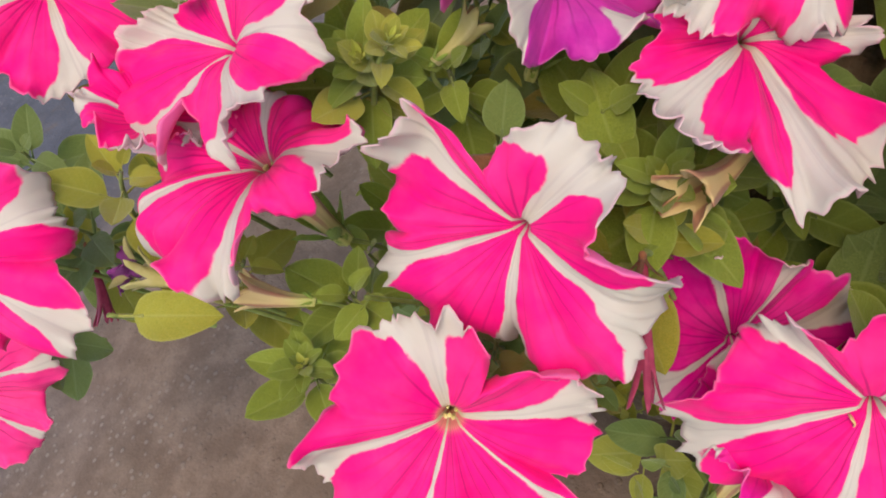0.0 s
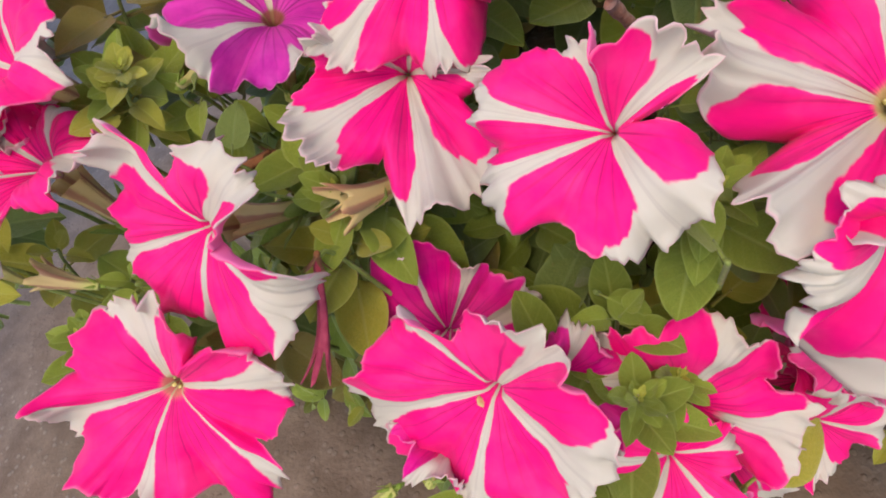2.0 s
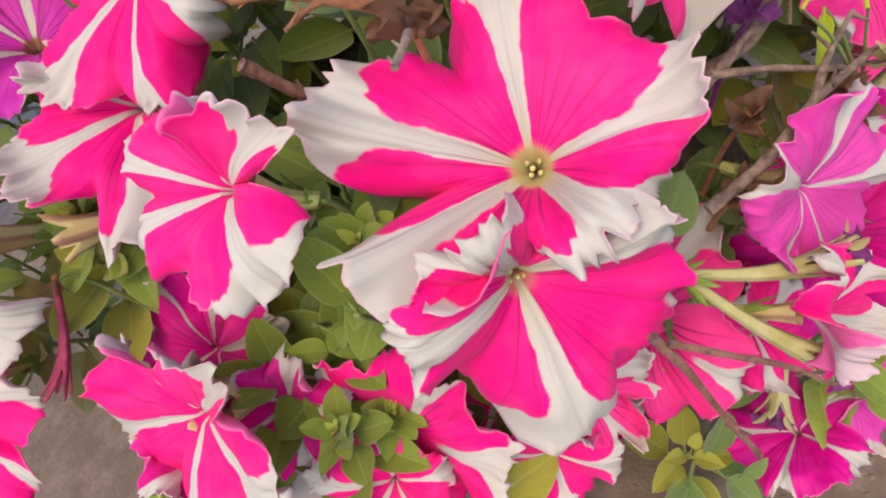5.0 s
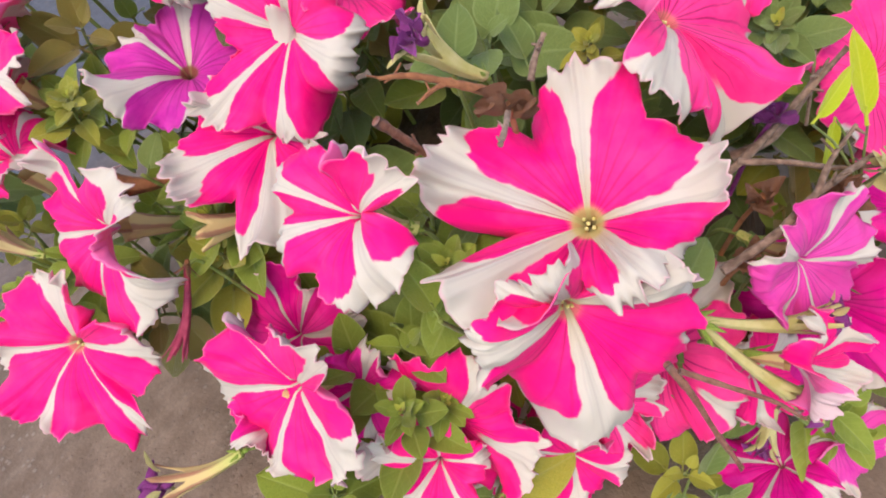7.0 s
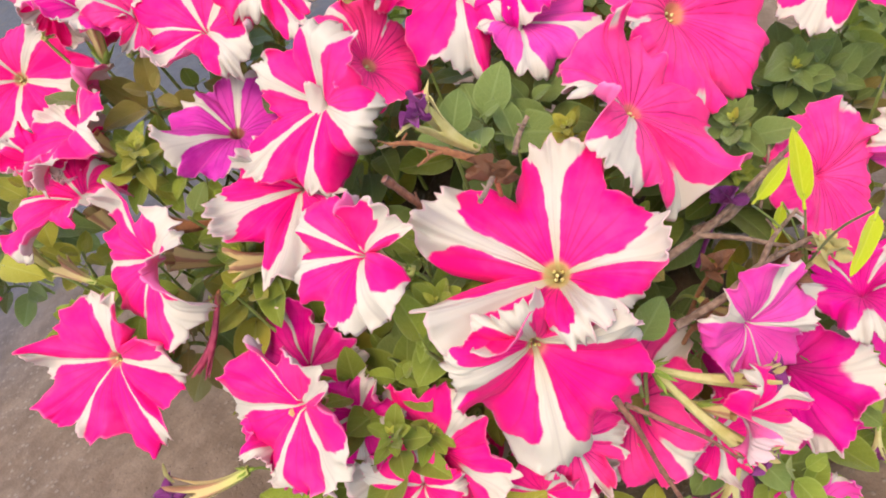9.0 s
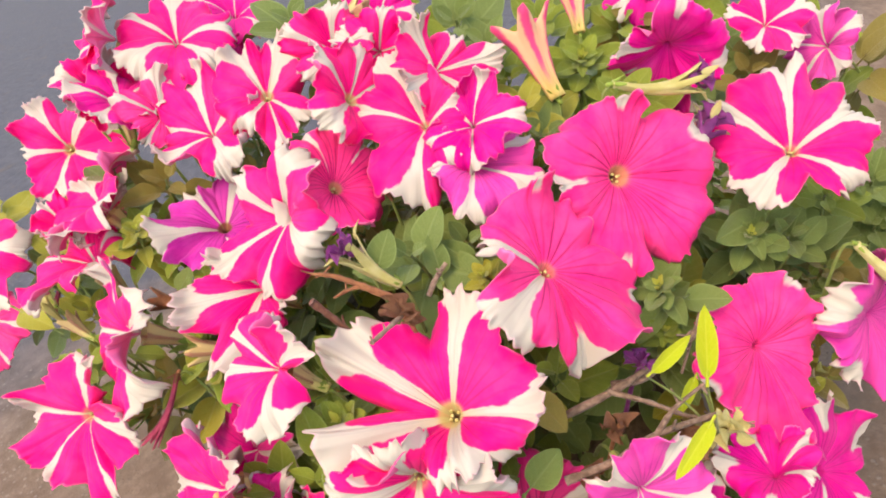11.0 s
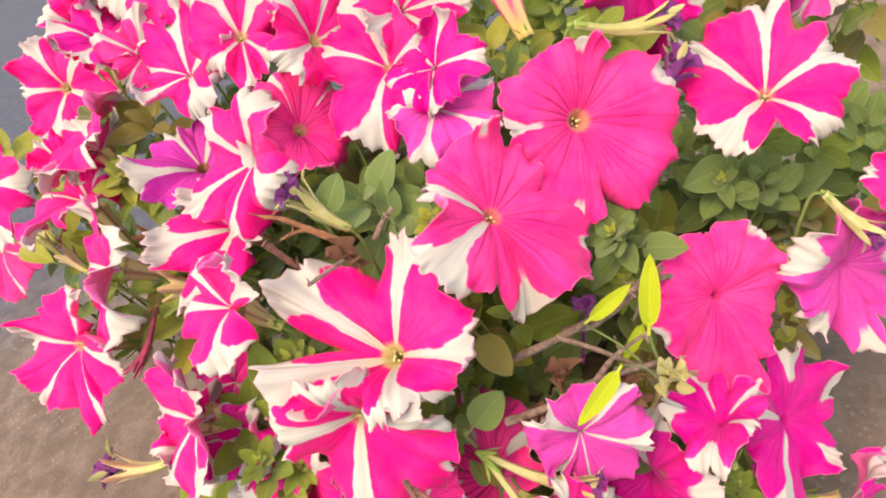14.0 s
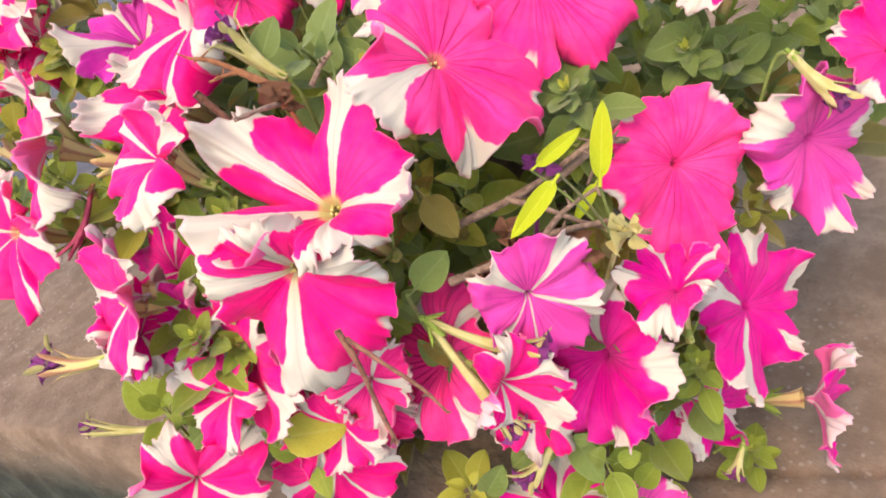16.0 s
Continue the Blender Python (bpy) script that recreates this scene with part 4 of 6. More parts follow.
petunia((0.2523, 0.1054, 0.0134), -61, 16, 113, 0.0375, (0.82, 1.25, 1.0, 1.0, 0.99), (9, -22, 0, 0, 13), (0.17, 0.1, 0.14, 0.14, 0.15), (0.9, 1.1, 1.0, 1.0, 1.0), dip=(0.81, 1.02, 0.81, 0.76, 0.76), skew=(-7, 0, 0, 0, 0), fall=(0.1, 0.07, 0.09, 0.09, 0.11), label="open hot pink petunia with white star stripes and ruffled edges", seed=37)
petunia((0.3266, 0.1518, 0.0899), -107, 36, 62, 0.0426, (1.0, 0.92, 0.99, 1.0, 1.0), (0, -13, -4, 17, 0), (0.15, 0.16, 0.15, 0.15, 0.15), (0.5, 0.5, 0.6, 0.5, 0.5), dip=(0.76, 0.83, 1.02, 0.89, 0.91), skew=(0, -4, 4, 0, 0), fall=(0.11, 0.1, 0.15, 0.1, 0.1), start=(0.6, 0.6, 0.5, 0.5, 0.5), petal=ROSE, label="open rose pink petunia with white-tipped lobes and ruffled edges", seed=38)
petunia((0.257, 0.098, 0.109), -87, 22, 341, 0.0369, (1.01, 0.9, 1.02, 1, 1), (1, -6, 6, 0, 0), (0.08, 0.03, 0.4, 0.12, 0.12), (1.2, 1, 1.3, 0.8, 0.8), start=(0.4, 0.5, 0.5, 0.3, 0.3), label="open hot pink petunia with a few white bars and ruffled edges", seed=39)
petunia((0.371, 0.146, 0.008), -170, 80, 112, 0.0265, (0.99, 1, 1, 1, 0.98), (-2, 0, 0, 0, 1), (0.09, 0.12, 0.12, 0.12, 0.08), (1.3, 0.7, 0.7, 0.7, 0.6), petal=MAGENTA, label="open deep magenta petunia with white star stripes and ruffled edges", seed=40)
petunia((0.394, 0.177, -0.023), -55, 22, 116, 0.0278, (0.96, 1, 1, 1, 1), (3, -3, 0, 0, 0), (0.19, 0.17, 0.12, 0.12, 0.12), (1, 0.6, 0.6, 0.6, 0.6), start=(0.6, 0.8, 0.8, 0.8, 0.8), petal=LILAC, label="open lilac pink petunia with white-tipped lobes and ruffled edges", seed=41)
petunia((0.338, 0.339, 0.247), -77, -15, 129, 0.0331, (0.81, 0.94, 0.94, 1.07, 1), (11, 12, -5, -17, 0), (0.47, 0.17, 0.23, 0.26, 0.12), (1, 0.3, 0.4, 0.2, 0.3), start=(0.3, 0.7, 0.7, 0.8, 0.6), petal=MAGENTA, label="open deep magenta petunia with white-tipped lobes and ruffled edges", seed=42)
petunia((0.368, 0.402, 0.232), -41, 52, 290, 0.0234, (0.95, 0.99, 0.99, 1, 1), (-0, 1, -1, 0, 0), (0.13, 0.14, 0.14, 0.12, 0.12), (1, 1, 1, 1, 1), label="open hot pink petunia with white star stripes and ruffled edges", seed=43)
petunia((0.393, 0.418, 0.211), -117, 35, 331, 0.0231, (0.97, 0.96, 1, 1, 1), (-2, 2, 0, 0, 0), (0.16, 0.08, 0.12, 0.12, 0.12), (0.8, 0.8, 0.8, 0.8, 0.8), petal=LILAC, label="open lilac pink petunia with white star stripes and ruffled edges", seed=44)
petunia((0.060, 0.218, 0.323), -117, 38, 18, 0.0319, (1, 0.84, 0.9, 1, 1), (2, 5, -7, 0, 0), (0.44, -0.17, 0.45, 0.12, 0.12), (1.2, 1.1, 1, 1, 1), label="open hot pink petunia with white star stripes and ruffled edges", seed=45)
petunia((0.080, 0.197, 0.292), 8, 65, 270, 0.0280, (0.93, 0.98, 1.01, 1, 1), (0, 2, -2, 0, 0), (0.24, 0.11, 0.21, 0.12, 0.12), (1.2, 1, 1, 1, 1), petal=MAGENTA, label="open deep magenta petunia with white star stripes and ruffled edges", seed=46)
petunia((0.297, 0.104, 0.078), -75, 17, 343, 0.0238, (0.92, 0.99, 1, 1.02, 0.96), (-2, -4, 0, 7, -2), (0.14, 0.13, 0.12, 0.26, 0.19), (1.2, 1, 1, 0.8, 0.8), label="open hot pink petunia with white star stripes and ruffled edges", seed=47)
petunia((0.379, 0.135, 0.115), -13, 1, 12, 0.0230, (0.8, 1.11, 0.8, 0.89, 1), (-9, -2, 10, 1, 0), (0.3, 0.37, 0.28, 0.27, 0.12), (1.3, 1.2, 1.3, 1.2, 1), curl=(0.9, 0.7, -0.8, 0.9, -0.9), ruffle=1.4, label="open hot pink petunia with white star stripes and ruffled edges", seed=48)
petunia((0.080, 0.294, 0.305), -5, 60, 267, 0.0287, (0.99, 0.99, 1, 1, 1), (1, -1, 0, 0, 0), (0.15, 0.16, 0.12, 0.12, 0.12), (0.4, 0.4, 0.4, 0.4, 0.4), petal=MAGENTA, label="open deep magenta petunia nearly unstriped and ruffled edges", seed=49)
petunia((0.207, 0.287, 0.296), -31, 47, 259, 0.0209, (1.02, 1, 1, 1, 0.87), (2, -2, 0, 0, 0), (0.11, 0.16, 0.12, 0.12, 0.13), (1.3, 1, 0.6, 0.6, 0.8), petal=MAGENTA, label="open deep magenta petunia with white star stripes and ruffled edges", seed=50)
petunia((0.308, 0.395, 0.264), -47, 50, 285, 0.0288, (1, 0.98, 1, 1, 1), (1, -1, 0, 0, 0), (0.12, 0.14, 0.12, 0.12, 0.12), (0.8, 0.8, 0.8, 0.8, 0.8), petal=MAGENTA, label="open deep magenta petunia with white star stripes and ruffled edges", seed=51)


# ---- leafy shoots ----
leafy_shoot((0.221, 0.173, 0.145), (-0.106, -0.407, 0.907), 0.03312, 8, LEAF_COOL, 200, False, "cool green petunia shoot with broad oval leaves")
leafy_shoot((0.238, 0.186, 0.141), (-0.141, -0.42, 0.897), 0.03312, 8, LEAF_COOL, 201, False, "cool green petunia shoot with broad oval leaves")
leafy_shoot((0.208, 0.157, 0.145), (-0.078, -0.384, 0.92), 0.02944, 8, LEAF, 202, False)
leafy_shoot((0.227, 0.163, 0.128), (-0.115, -0.37, 0.922), 0.03128, 8, LEAF_COOL, 203, False, "cool green petunia shoot with broad oval leaves")
leafy_shoot((0.1, 0.158, 0.231), (0.257, -0.509, 0.821), 0.0276, 12, LEAF, 204, True, "fuzzy green petunia shoot tip with small leaves and buds")
leafy_shoot((0.12, 0.163, 0.218), (0.185, -0.506, 0.843), 0.02576, 8, LEAF, 205, False)
leafy_shoot((0.062, 0.099, 0.172), (0.325, -0.267, 0.907), 0.02392, 12, LEAF, 206, True, "fuzzy green petunia shoot tip with small leaves and buds")
leafy_shoot((0.075, 0.121, 0.175), (0.288, -0.327, 0.9), 0.02944, 8, LEAF, 207, False)
leafy_shoot((-0.04, 0.152, 0.184), (0.483, -0.327, 0.812), 0.0276, 8, LEAF_OLD, 208, False, "yellowing green petunia shoot with soft oval leaves")
leafy_shoot((-0.073, 0.192, 0.205), (0.517, -0.386, 0.764), 0.03128, 7, LEAF_COOL, 209, False, "cool green petunia shoot with broad oval leaves")
leafy_shoot((0.173, 0.129, 0.194), (0.015, -0.41, 0.912), 0.02944, 13, LEAF, 210, True, "fuzzy green petunia shoot tip with small leaves and buds")
leafy_shoot((0.16, 0.149, 0.203), (0.055, -0.466, 0.883), 0.03128, 7, LEAF, 211, False)
leafy_shoot((0.227, 0.137, 0.127), (-0.12, -0.321, 0.939), 0.03312, 7, LEAF_COOL, 212, False, "cool green petunia shoot with broad oval leaves")
leafy_shoot((0.25, 0.087, 0.136), (0.246, -0.221, 0.944), 0.02392, 13, LEAF, 213, True, "fuzzy green petunia shoot tip with small leaves and buds")
leafy_shoot((0.246, 0.11, 0.143), (0.255, -0.285, 0.924), 0.03312, 7, LEAF, 214, False)
leafy_shoot((0.277, 0.116, 0.187), (0.209, -0.387, 0.898), 0.02576, 13, LEAF, 215, True, "fuzzy green petunia shoot tip with small leaves and buds")
leafy_shoot((0.17, 0.123, 0.18), (0.464, -0.312, 0.829), 0.03128, 8, LEAF_OLD, 216, False, "yellowing green petunia shoot with soft oval leaves")
leafy_shoot((0.295, 0.201, 0.218), (0.222, -0.558, 0.8), 0.03312, 8, LEAF_COOL, 217, False, "cool green petunia shoot with broad oval leaves")
leafy_shoot((0.317, 0.18, 0.22), (0.182, -0.548, 0.816), 0.01472, 10, LEAF_OLD, 218, True, "yellowing green petunia shoot with soft oval leaves")
leafy_shoot((0.286, 0.175, 0.229), (0.266, -0.538, 0.8), 0.03128, 8, LEAF_COOL, 219, False, "cool green petunia shoot with broad oval leaves")
leafy_shoot((0.367, 0.229, 0.185), (0.039, -0.56, 0.828), 0.0276, 11, LEAF_COOL, 220, True, "fuzzy green petunia shoot tip with small leaves and buds")
leafy_shoot((0.298, 0.326, 0.249), (0.349, -0.549, 0.759), 0.0276, 16, LEAF, 221, True, "fuzzy green petunia shoot tip with small leaves and buds")
leafy_shoot((0.303, 0.269, 0.235), (0.368, -0.48, 0.796), 0.03128, 8, LEAF_COOL, 222, False, "cool green petunia shoot with broad oval leaves")
leafy_shoot((0.279, 0.193, 0.214), (0.43, -0.342, 0.836), 0.0368, 8, LEAF_COOL, 223, False, "cool green petunia shoot with broad oval leaves")
leafy_shoot((0.361, 0.241, 0.172), (0.245, -0.412, 0.878), 0.02208, 14, LEAF_COOL, 224, True, "fuzzy green petunia shoot tip with small leaves and buds")
leafy_shoot((0.363, 0.243, 0.144), (0.225, -0.388, 0.894), 0.03312, 6, LEAF_COOL, 225, False, "cool green petunia shoot with broad oval leaves")
leafy_shoot((0.397, 0.312, 0.158), (0.157, -0.486, 0.86), 0.0276, 10, LEAF_COOL, 226, False, "cool green petunia shoot with broad oval leaves")
leafy_shoot((-0.076, 0.15, 0.235), (0.69, -0.151, 0.708), 0.0276, 9, LEAF_OLD, 227, False, "yellowing green petunia shoot with soft oval leaves")
leafy_shoot((0.015, 0.145, 0.223), (0.654, -0.164, 0.738), 0.02208, 8, LEAF_OLD, 228, False, "yellowing green petunia shoot with soft oval leaves")
leafy_shoot((0.038, 0.134, 0.184), (0.615, -0.146, 0.774), 0.02576, 8, LEAF_OLD, 229, False, "yellowing green petunia shoot with soft oval leaves")
leafy_shoot((0.112, 0.153, 0.238), (0.623, -0.209, 0.754), 0.0184, 11, LEAF_OLD, 230, True, "yellowing green petunia shoot with soft oval leaves")
leafy_shoot((0.183, 0.141, 0.184), (0.524, -0.196, 0.829), 0.03128, 9, LEAF, 231, False)
leafy_shoot((0.229, 0.1, 0.141), (0.448, -0.127, 0.885), 0.03128, 7, LEAF, 232, False)
leafy_shoot((0.384, 0.298, 0.167), (0.269, -0.562, 0.782), 0.02944, 14, LEAF_COOL, 233, True, "fuzzy green petunia shoot tip with small leaves and buds")
leafy_shoot((0.367, 0.227, 0.162), (0.337, -0.472, 0.815), 0.02024, 13, LEAF, 234, True, "fuzzy green petunia shoot tip with small leaves and buds")
leafy_shoot((0.428, 0.237, -0.028), (0.133, -0.326, 0.936), 0.02024, 13, LEAF, 235, True, "fuzzy green petunia shoot tip with small leaves and buds")
leafy_shoot((0.419, 0.209, 0.066), (0.189, -0.366, 0.911), 0.01656, 11, LEAF, 236, True, "fuzzy green petunia shoot tip with small leaves and buds")
leafy_shoot((0.392, 0.193, 0.093), (0.258, -0.361, 0.896), 0.02576, 8, LEAF_COOL, 237, False, "cool green petunia shoot with broad oval leaves")
leafy_shoot((0.259, 0.099, 0.124), (0.513, -0.165, 0.842), 0.02392, 12, LEAF, 238, True, "fuzzy green petunia shoot tip with small leaves and buds")
leafy_shoot((0.226, 0.089, 0.083), (0.5, -0.126, 0.857), 0.0276, 8, LEAF, 239, False)
leafy_shoot((0.204, 0.067, 0.087), (0.528, -0.086, 0.845), 0.0276, 7, LEAF, 240, False)
leafy_shoot((0.409, 0.329, 0.127), (0.195, -0.555, 0.808), 0.0276, 8, LEAF_COOL, 241, False, "cool green petunia shoot with broad oval leaves")
leafy_shoot((0.405, 0.356, 0.155), (0.201, -0.602, 0.773), 0.02576, 10, LEAF, 242, False)
leafy_shoot((0.362, 0.166, 0.122), (0.345, -0.332, 0.878), 0.02576, 7, LEAF_COOL, 243, False, "cool green petunia shoot with broad oval leaves")
leafy_shoot((0.333, 0.13, 0.02), (0.313, -0.192, 0.93), 0.02576, 8, LEAF_OLD, 244, False, "yellowing green petunia shoot with soft oval leaves")
leafy_shoot((0.072, 0.287, 0.3), (0.628, -0.393, 0.671), 0.03128, 9, LEAF, 245, False)
leafy_shoot((0.16, 0.269, 0.305), (0.587, -0.433, 0.684), 0.03128, 9, LEAF_COOL, 246, False, "cool green petunia shoot with broad oval leaves")
leafy_shoot((0.188, 0.27, 0.29), (0.55, -0.446, 0.706), 0.03128, 9, LEAF, 247, False)
leafy_shoot((0.227, 0.324, 0.277), (0.461, -0.523, 0.716), 0.03128, 9, LEAF_COOL, 248, False, "cool green petunia shoot with broad oval leaves")
leafy_shoot((0.254, 0.31, 0.268), (0.432, -0.522, 0.735), 0.03128, 9, LEAF_COOL, 249, False, "cool green petunia shoot with broad oval leaves")
leafy_shoot((0.261, 0.353, 0.264), (0.392, -0.561, 0.729), 0.03128, 9, LEAF, 250, False)
leafy_shoot((0.3, 0.371, 0.251), (0.321, -0.587, 0.743), 0.03128, 9, LEAF, 251, False)
leafy_shoot((0.335, 0.411, 0.23), (0.244, -0.608, 0.756), 0.03128, 9, LEAF_COOL, 252, False, "cool green petunia shoot with broad oval leaves")
leafy_shoot((0.362, 0.387, 0.211), (0.206, -0.587, 0.783), 0.03128, 9, LEAF_OLIVE, 253, False, "dull olive petunia shoot low in the clump")
leafy_shoot((0.331, 0.371, 0.223), (0.263, -0.575, 0.774), 0.03128, 9, LEAF_COOL, 254, False, "cool green petunia shoot with broad oval leaves")
leafy_shoot((0.378, 0.437, 0.215), (0.168, -0.623, 0.764), 0.03128, 9, LEAF, 255, False)
leafy_shoot((0.265, 0.304, 0.249), (0.408, -0.506, 0.759), 0.03128, 9, LEAF, 256, False)
leafy_shoot((0.205, 0.31, 0.29), (0.504, -0.504, 0.702), 0.03128, 9, LEAF, 257, False)
leafy_shoot((0.272, 0.383, 0.26), (0.357, -0.586, 0.728), 0.03128, 9, LEAF_COOL, 258, False, "cool green petunia shoot with broad oval leaves")
leafy_shoot((0.301, 0.433, 0.236), (0.283, -0.611, 0.74), 0.03128, 9, LEAF, 259, False)
leafy_shoot((0.165, 0.309, 0.3), (0.549, -0.48, 0.684), 0.03128, 9, LEAF_COOL, 260, False, "cool green petunia shoot with broad oval leaves")
leafy_shoot((0.346, 0.467, 0.214), (0.203, -0.626, 0.753), 0.03128, 9, LEAF, 261, False)
leafy_shoot((0.29, 0.274, 0.247), (0.393, -0.49, 0.779), 0.03128, 9, LEAF_OLD, 262, False, "yellowing green petunia shoot with soft oval leaves")
leafy_shoot((0.327, 0.303, 0.237), (0.311, -0.533, 0.786), 0.03128, 9, LEAF, 263, False)
leafy_shoot((0.05, 0.244, 0.285), (0.652, -0.324, 0.686), 0.03128, 9, LEAF_OLIVE, 264, False, "dull olive petunia shoot low in the clump")
leafy_shoot((0.271, 0.135, 0.202), (0.456, -0.228, 0.86), 0.0276, 8, LEAF, 265, False)
leafy_shoot((0.1, 0.188, 0.248), (0.625, -0.259, 0.737), 0.03128, 8, LEAF_OLIVE, 266, False, "dull olive petunia shoot low in the clump")
leafy_shoot((0.002, 0.196, 0.218), (0.64, -0.223, 0.735), 0.0276, 8, LEAF_OLIVE, 267, False, "dull olive petunia shoot low in the clump")
leafy_shoot((0.4211, 0.3916, 0.1428), (0.2, -0.56, 0.8), 0.030, 9, LEAF_COOL, 270, False, "cool green petunia shoot with broad oval leaves")
leafy_shoot((0.4327, 0.388, 0.1296), (0.2, -0.56, 0.8), 0.030, 9, LEAF_COOL, 271, False, "cool green petunia shoot with broad oval leaves")
leafy_shoot((0.4083, 0.3907, 0.1494), (0.2, -0.56, 0.8), 0.030, 9, LEAF_COOL, 272, False, "cool green petunia shoot with broad oval leaves")
leafy_shoot((0.4246, 0.3814, 0.1203), (0.2, -0.56, 0.8), 0.030, 9, LEAF_COOL, 273, False, "cool green petunia shoot with broad oval leaves")
leafy_shoot((0.445, 0.41, 0.11), (0.2, -0.56, 0.8), 0.030, 9, LEAF_COOL, 274, False, "cool green petunia shoot with broad oval leaves")


# ---- single large leaves ----
single_leaf((0.346, 0.148, 0.152), (0.401, 0.796, 0.453), (0.644, -0.456, 0.614), 0.019, LEAF_COOL, 300)
single_leaf((0.339, 0.168, 0.161), (0.696, -0.139, -0.704), (0.66, -0.542, 0.521), 0.0213, LEAF_OLIVE, 301, "olive-brown ageing petunia leaf")
single_leaf((0.319, 0.19, 0.137), (0.657, -0.138, -0.741), (0.507, -0.475, 0.719), 0.021, LEAF_OLIVE, 302, "olive-brown ageing petunia leaf")
single_leaf((0.249, 0.113, 0.142), (0.819, -0.278, -0.502), (0.423, -0.484, 0.766), 0.0151, LEAF, 303)
single_leaf((0.273, 0.108, 0.18), (-0.042, -0.892, -0.449), (0.347, -0.587, 0.731), 0.0125, LEAF, 304)
single_leaf((0.16, 0.148, 0.204), (-0.137, 0.688, 0.712), (0.081, -0.684, 0.725), 0.0255, LEAF, 305)
single_leaf((0.167, 0.12, 0.181), (-0.273, -0.864, -0.424), (0.039, -0.633, 0.773), 0.0202, LEAF, 306)
single_leaf((0.134, 0.153, 0.208), (0.266, 0.728, 0.631), (0.224, -0.71, 0.668), 0.0158, LEAF_COOL, 307)
single_leaf((0.031, 0.105, 0.198), (0.959, 0.042, -0.282), (0.683, -0.431, 0.589), 0.0247, LEAF_OLD, 308, "yellowing rounded petunia leaf")
single_leaf((0.077, 0.11, 0.175), (-0.645, -0.757, -0.107), (0.444, -0.507, 0.739), 0.0135, LEAF, 309)
single_leaf((0.225, 0.136, 0.129), (0.449, 0.75, 0.485), (-0.164, -0.482, 0.861), 0.0297, LEAF_COOL, 310)
single_leaf((0.283, 0.165, 0.239), (0.119, 0.681, 0.723), (0.427, -0.765, 0.482), 0.0167, LEAF_COOL, 311)
single_leaf((0.293, 0.182, 0.225), (-0.281, 0.363, 0.889), (0.637, -0.5, 0.587), 0.0181, LEAF_COOL, 312)
single_leaf((0.297, 0.191, 0.22), (-0.626, -0.214, 0.75), (0.604, -0.537, 0.589), 0.0182, LEAF_COOL, 313)
single_leaf((0.273, 0.105, 0.192), (-0.328, 0.329, 0.886), (0.688, -0.242, 0.684), 0.0208, LEAF, 314, "long green petunia leaf")
single_leaf((0.378, 0.295, 0.171), (-0.553, -0.833, -0.007), (0.379, -0.827, 0.414), 0.0263, LEAF_COOL, 315)
single_leaf((0.395, 0.298, 0.16), (0.602, -0.347, -0.719), (0.371, -0.821, 0.434), 0.0151, LEAF_COOL, 316)
single_leaf((0.406, 0.32, 0.157), (0.456, 0.792, 0.407), (0.325, -0.83, 0.454), 0.0175, LEAF_COOL, 317)
single_leaf((0.289, 0.095, 0.081), (0.743, 0.663, -0.096), (0.703, -0.203, 0.681), 0.0299, LEAF_OLD, 318, "fallen yellow-green leaf lying across the flowers")
single_leaf((0.388, 0.195, 0.092), (0.814, 0.003, -0.581), (0.43, -0.569, 0.701), 0.0121, LEAF_COOL, 319)
single_leaf((0.364, 0.24, 0.151), (0.264, -0.604, -0.752), (0.37, -0.638, 0.676), 0.0264, LEAF_COOL, 320)


# ---- twigs ----
twig([[(0.344, 0.102, 0.163), (0.35, 0.1, 0.15), (0.356, 0.096, 0.136), (0.363, 0.092, 0.122)], [(0.347, 0.102, 0.16), (0.36, 0.104, 0.15), (0.371, 0.106, 0.141), (0.38, 0.106, 0.132)]], 0.0013, 0.0008, BARK, "thin dark reddish-brown dead twig")
twig([[(0.2608, 0.1384, 0.2285), (0.264, 0.1415, 0.219), (0.2675, 0.145, 0.208)]], 0.0018, 0.0013, BARK, "short brown woody stem stub")
twig([[(0.2927, 0.1519, 0.226), (0.2847, 0.1475, 0.2334), (0.276, 0.1435, 0.24), (0.2682, 0.1395, 0.243)], [(0.2851, 0.1483, 0.2334), (0.282, 0.1439, 0.2347), (0.2786, 0.1369, 0.2351)]], 0.0016, 0.0007, DRY, "dried brown flower stalks, brittle and forked")
twig([[(0.299, 0.149, 0.221), (0.303, 0.137, 0.2255), (0.3058, 0.125, 0.229)]], 0.0010, 0.0008, BARK_GREY, "thin grey dead stem")
twig([[(0.303, 0.1611, 0.2214), (0.3039, 0.1667, 0.2254), (0.3062, 0.1732, 0.2293)]], 0.0011, 0.0009, BARK_GREY, "thin grey dead stem")
twig([[(0.339, 0.171, 0.153), (0.359, 0.192, 0.158), (0.374, 0.211, 0.165), (0.389, 0.226, 0.175)], [(0.356, 0.189, 0.158), (0.373, 0.191, 0.155), (0.388, 0.195, 0.148), (0.409, 0.204, 0.141)]], 0.0018, 0.0010, BARK_GREY, "grey-brown woody twig lying among the flowers")
twig([[(0.354, 0.148, 0.148), (0.369, 0.161, 0.151), (0.381, 0.176, 0.155), (0.398, 0.201, 0.148)], [(0.381, 0.176, 0.155), (0.385, 0.187, 0.16), (0.392, 0.201, 0.162)]], 0.0018, 0.0010, BARK_GREY, "pale grey twig with side shoots")
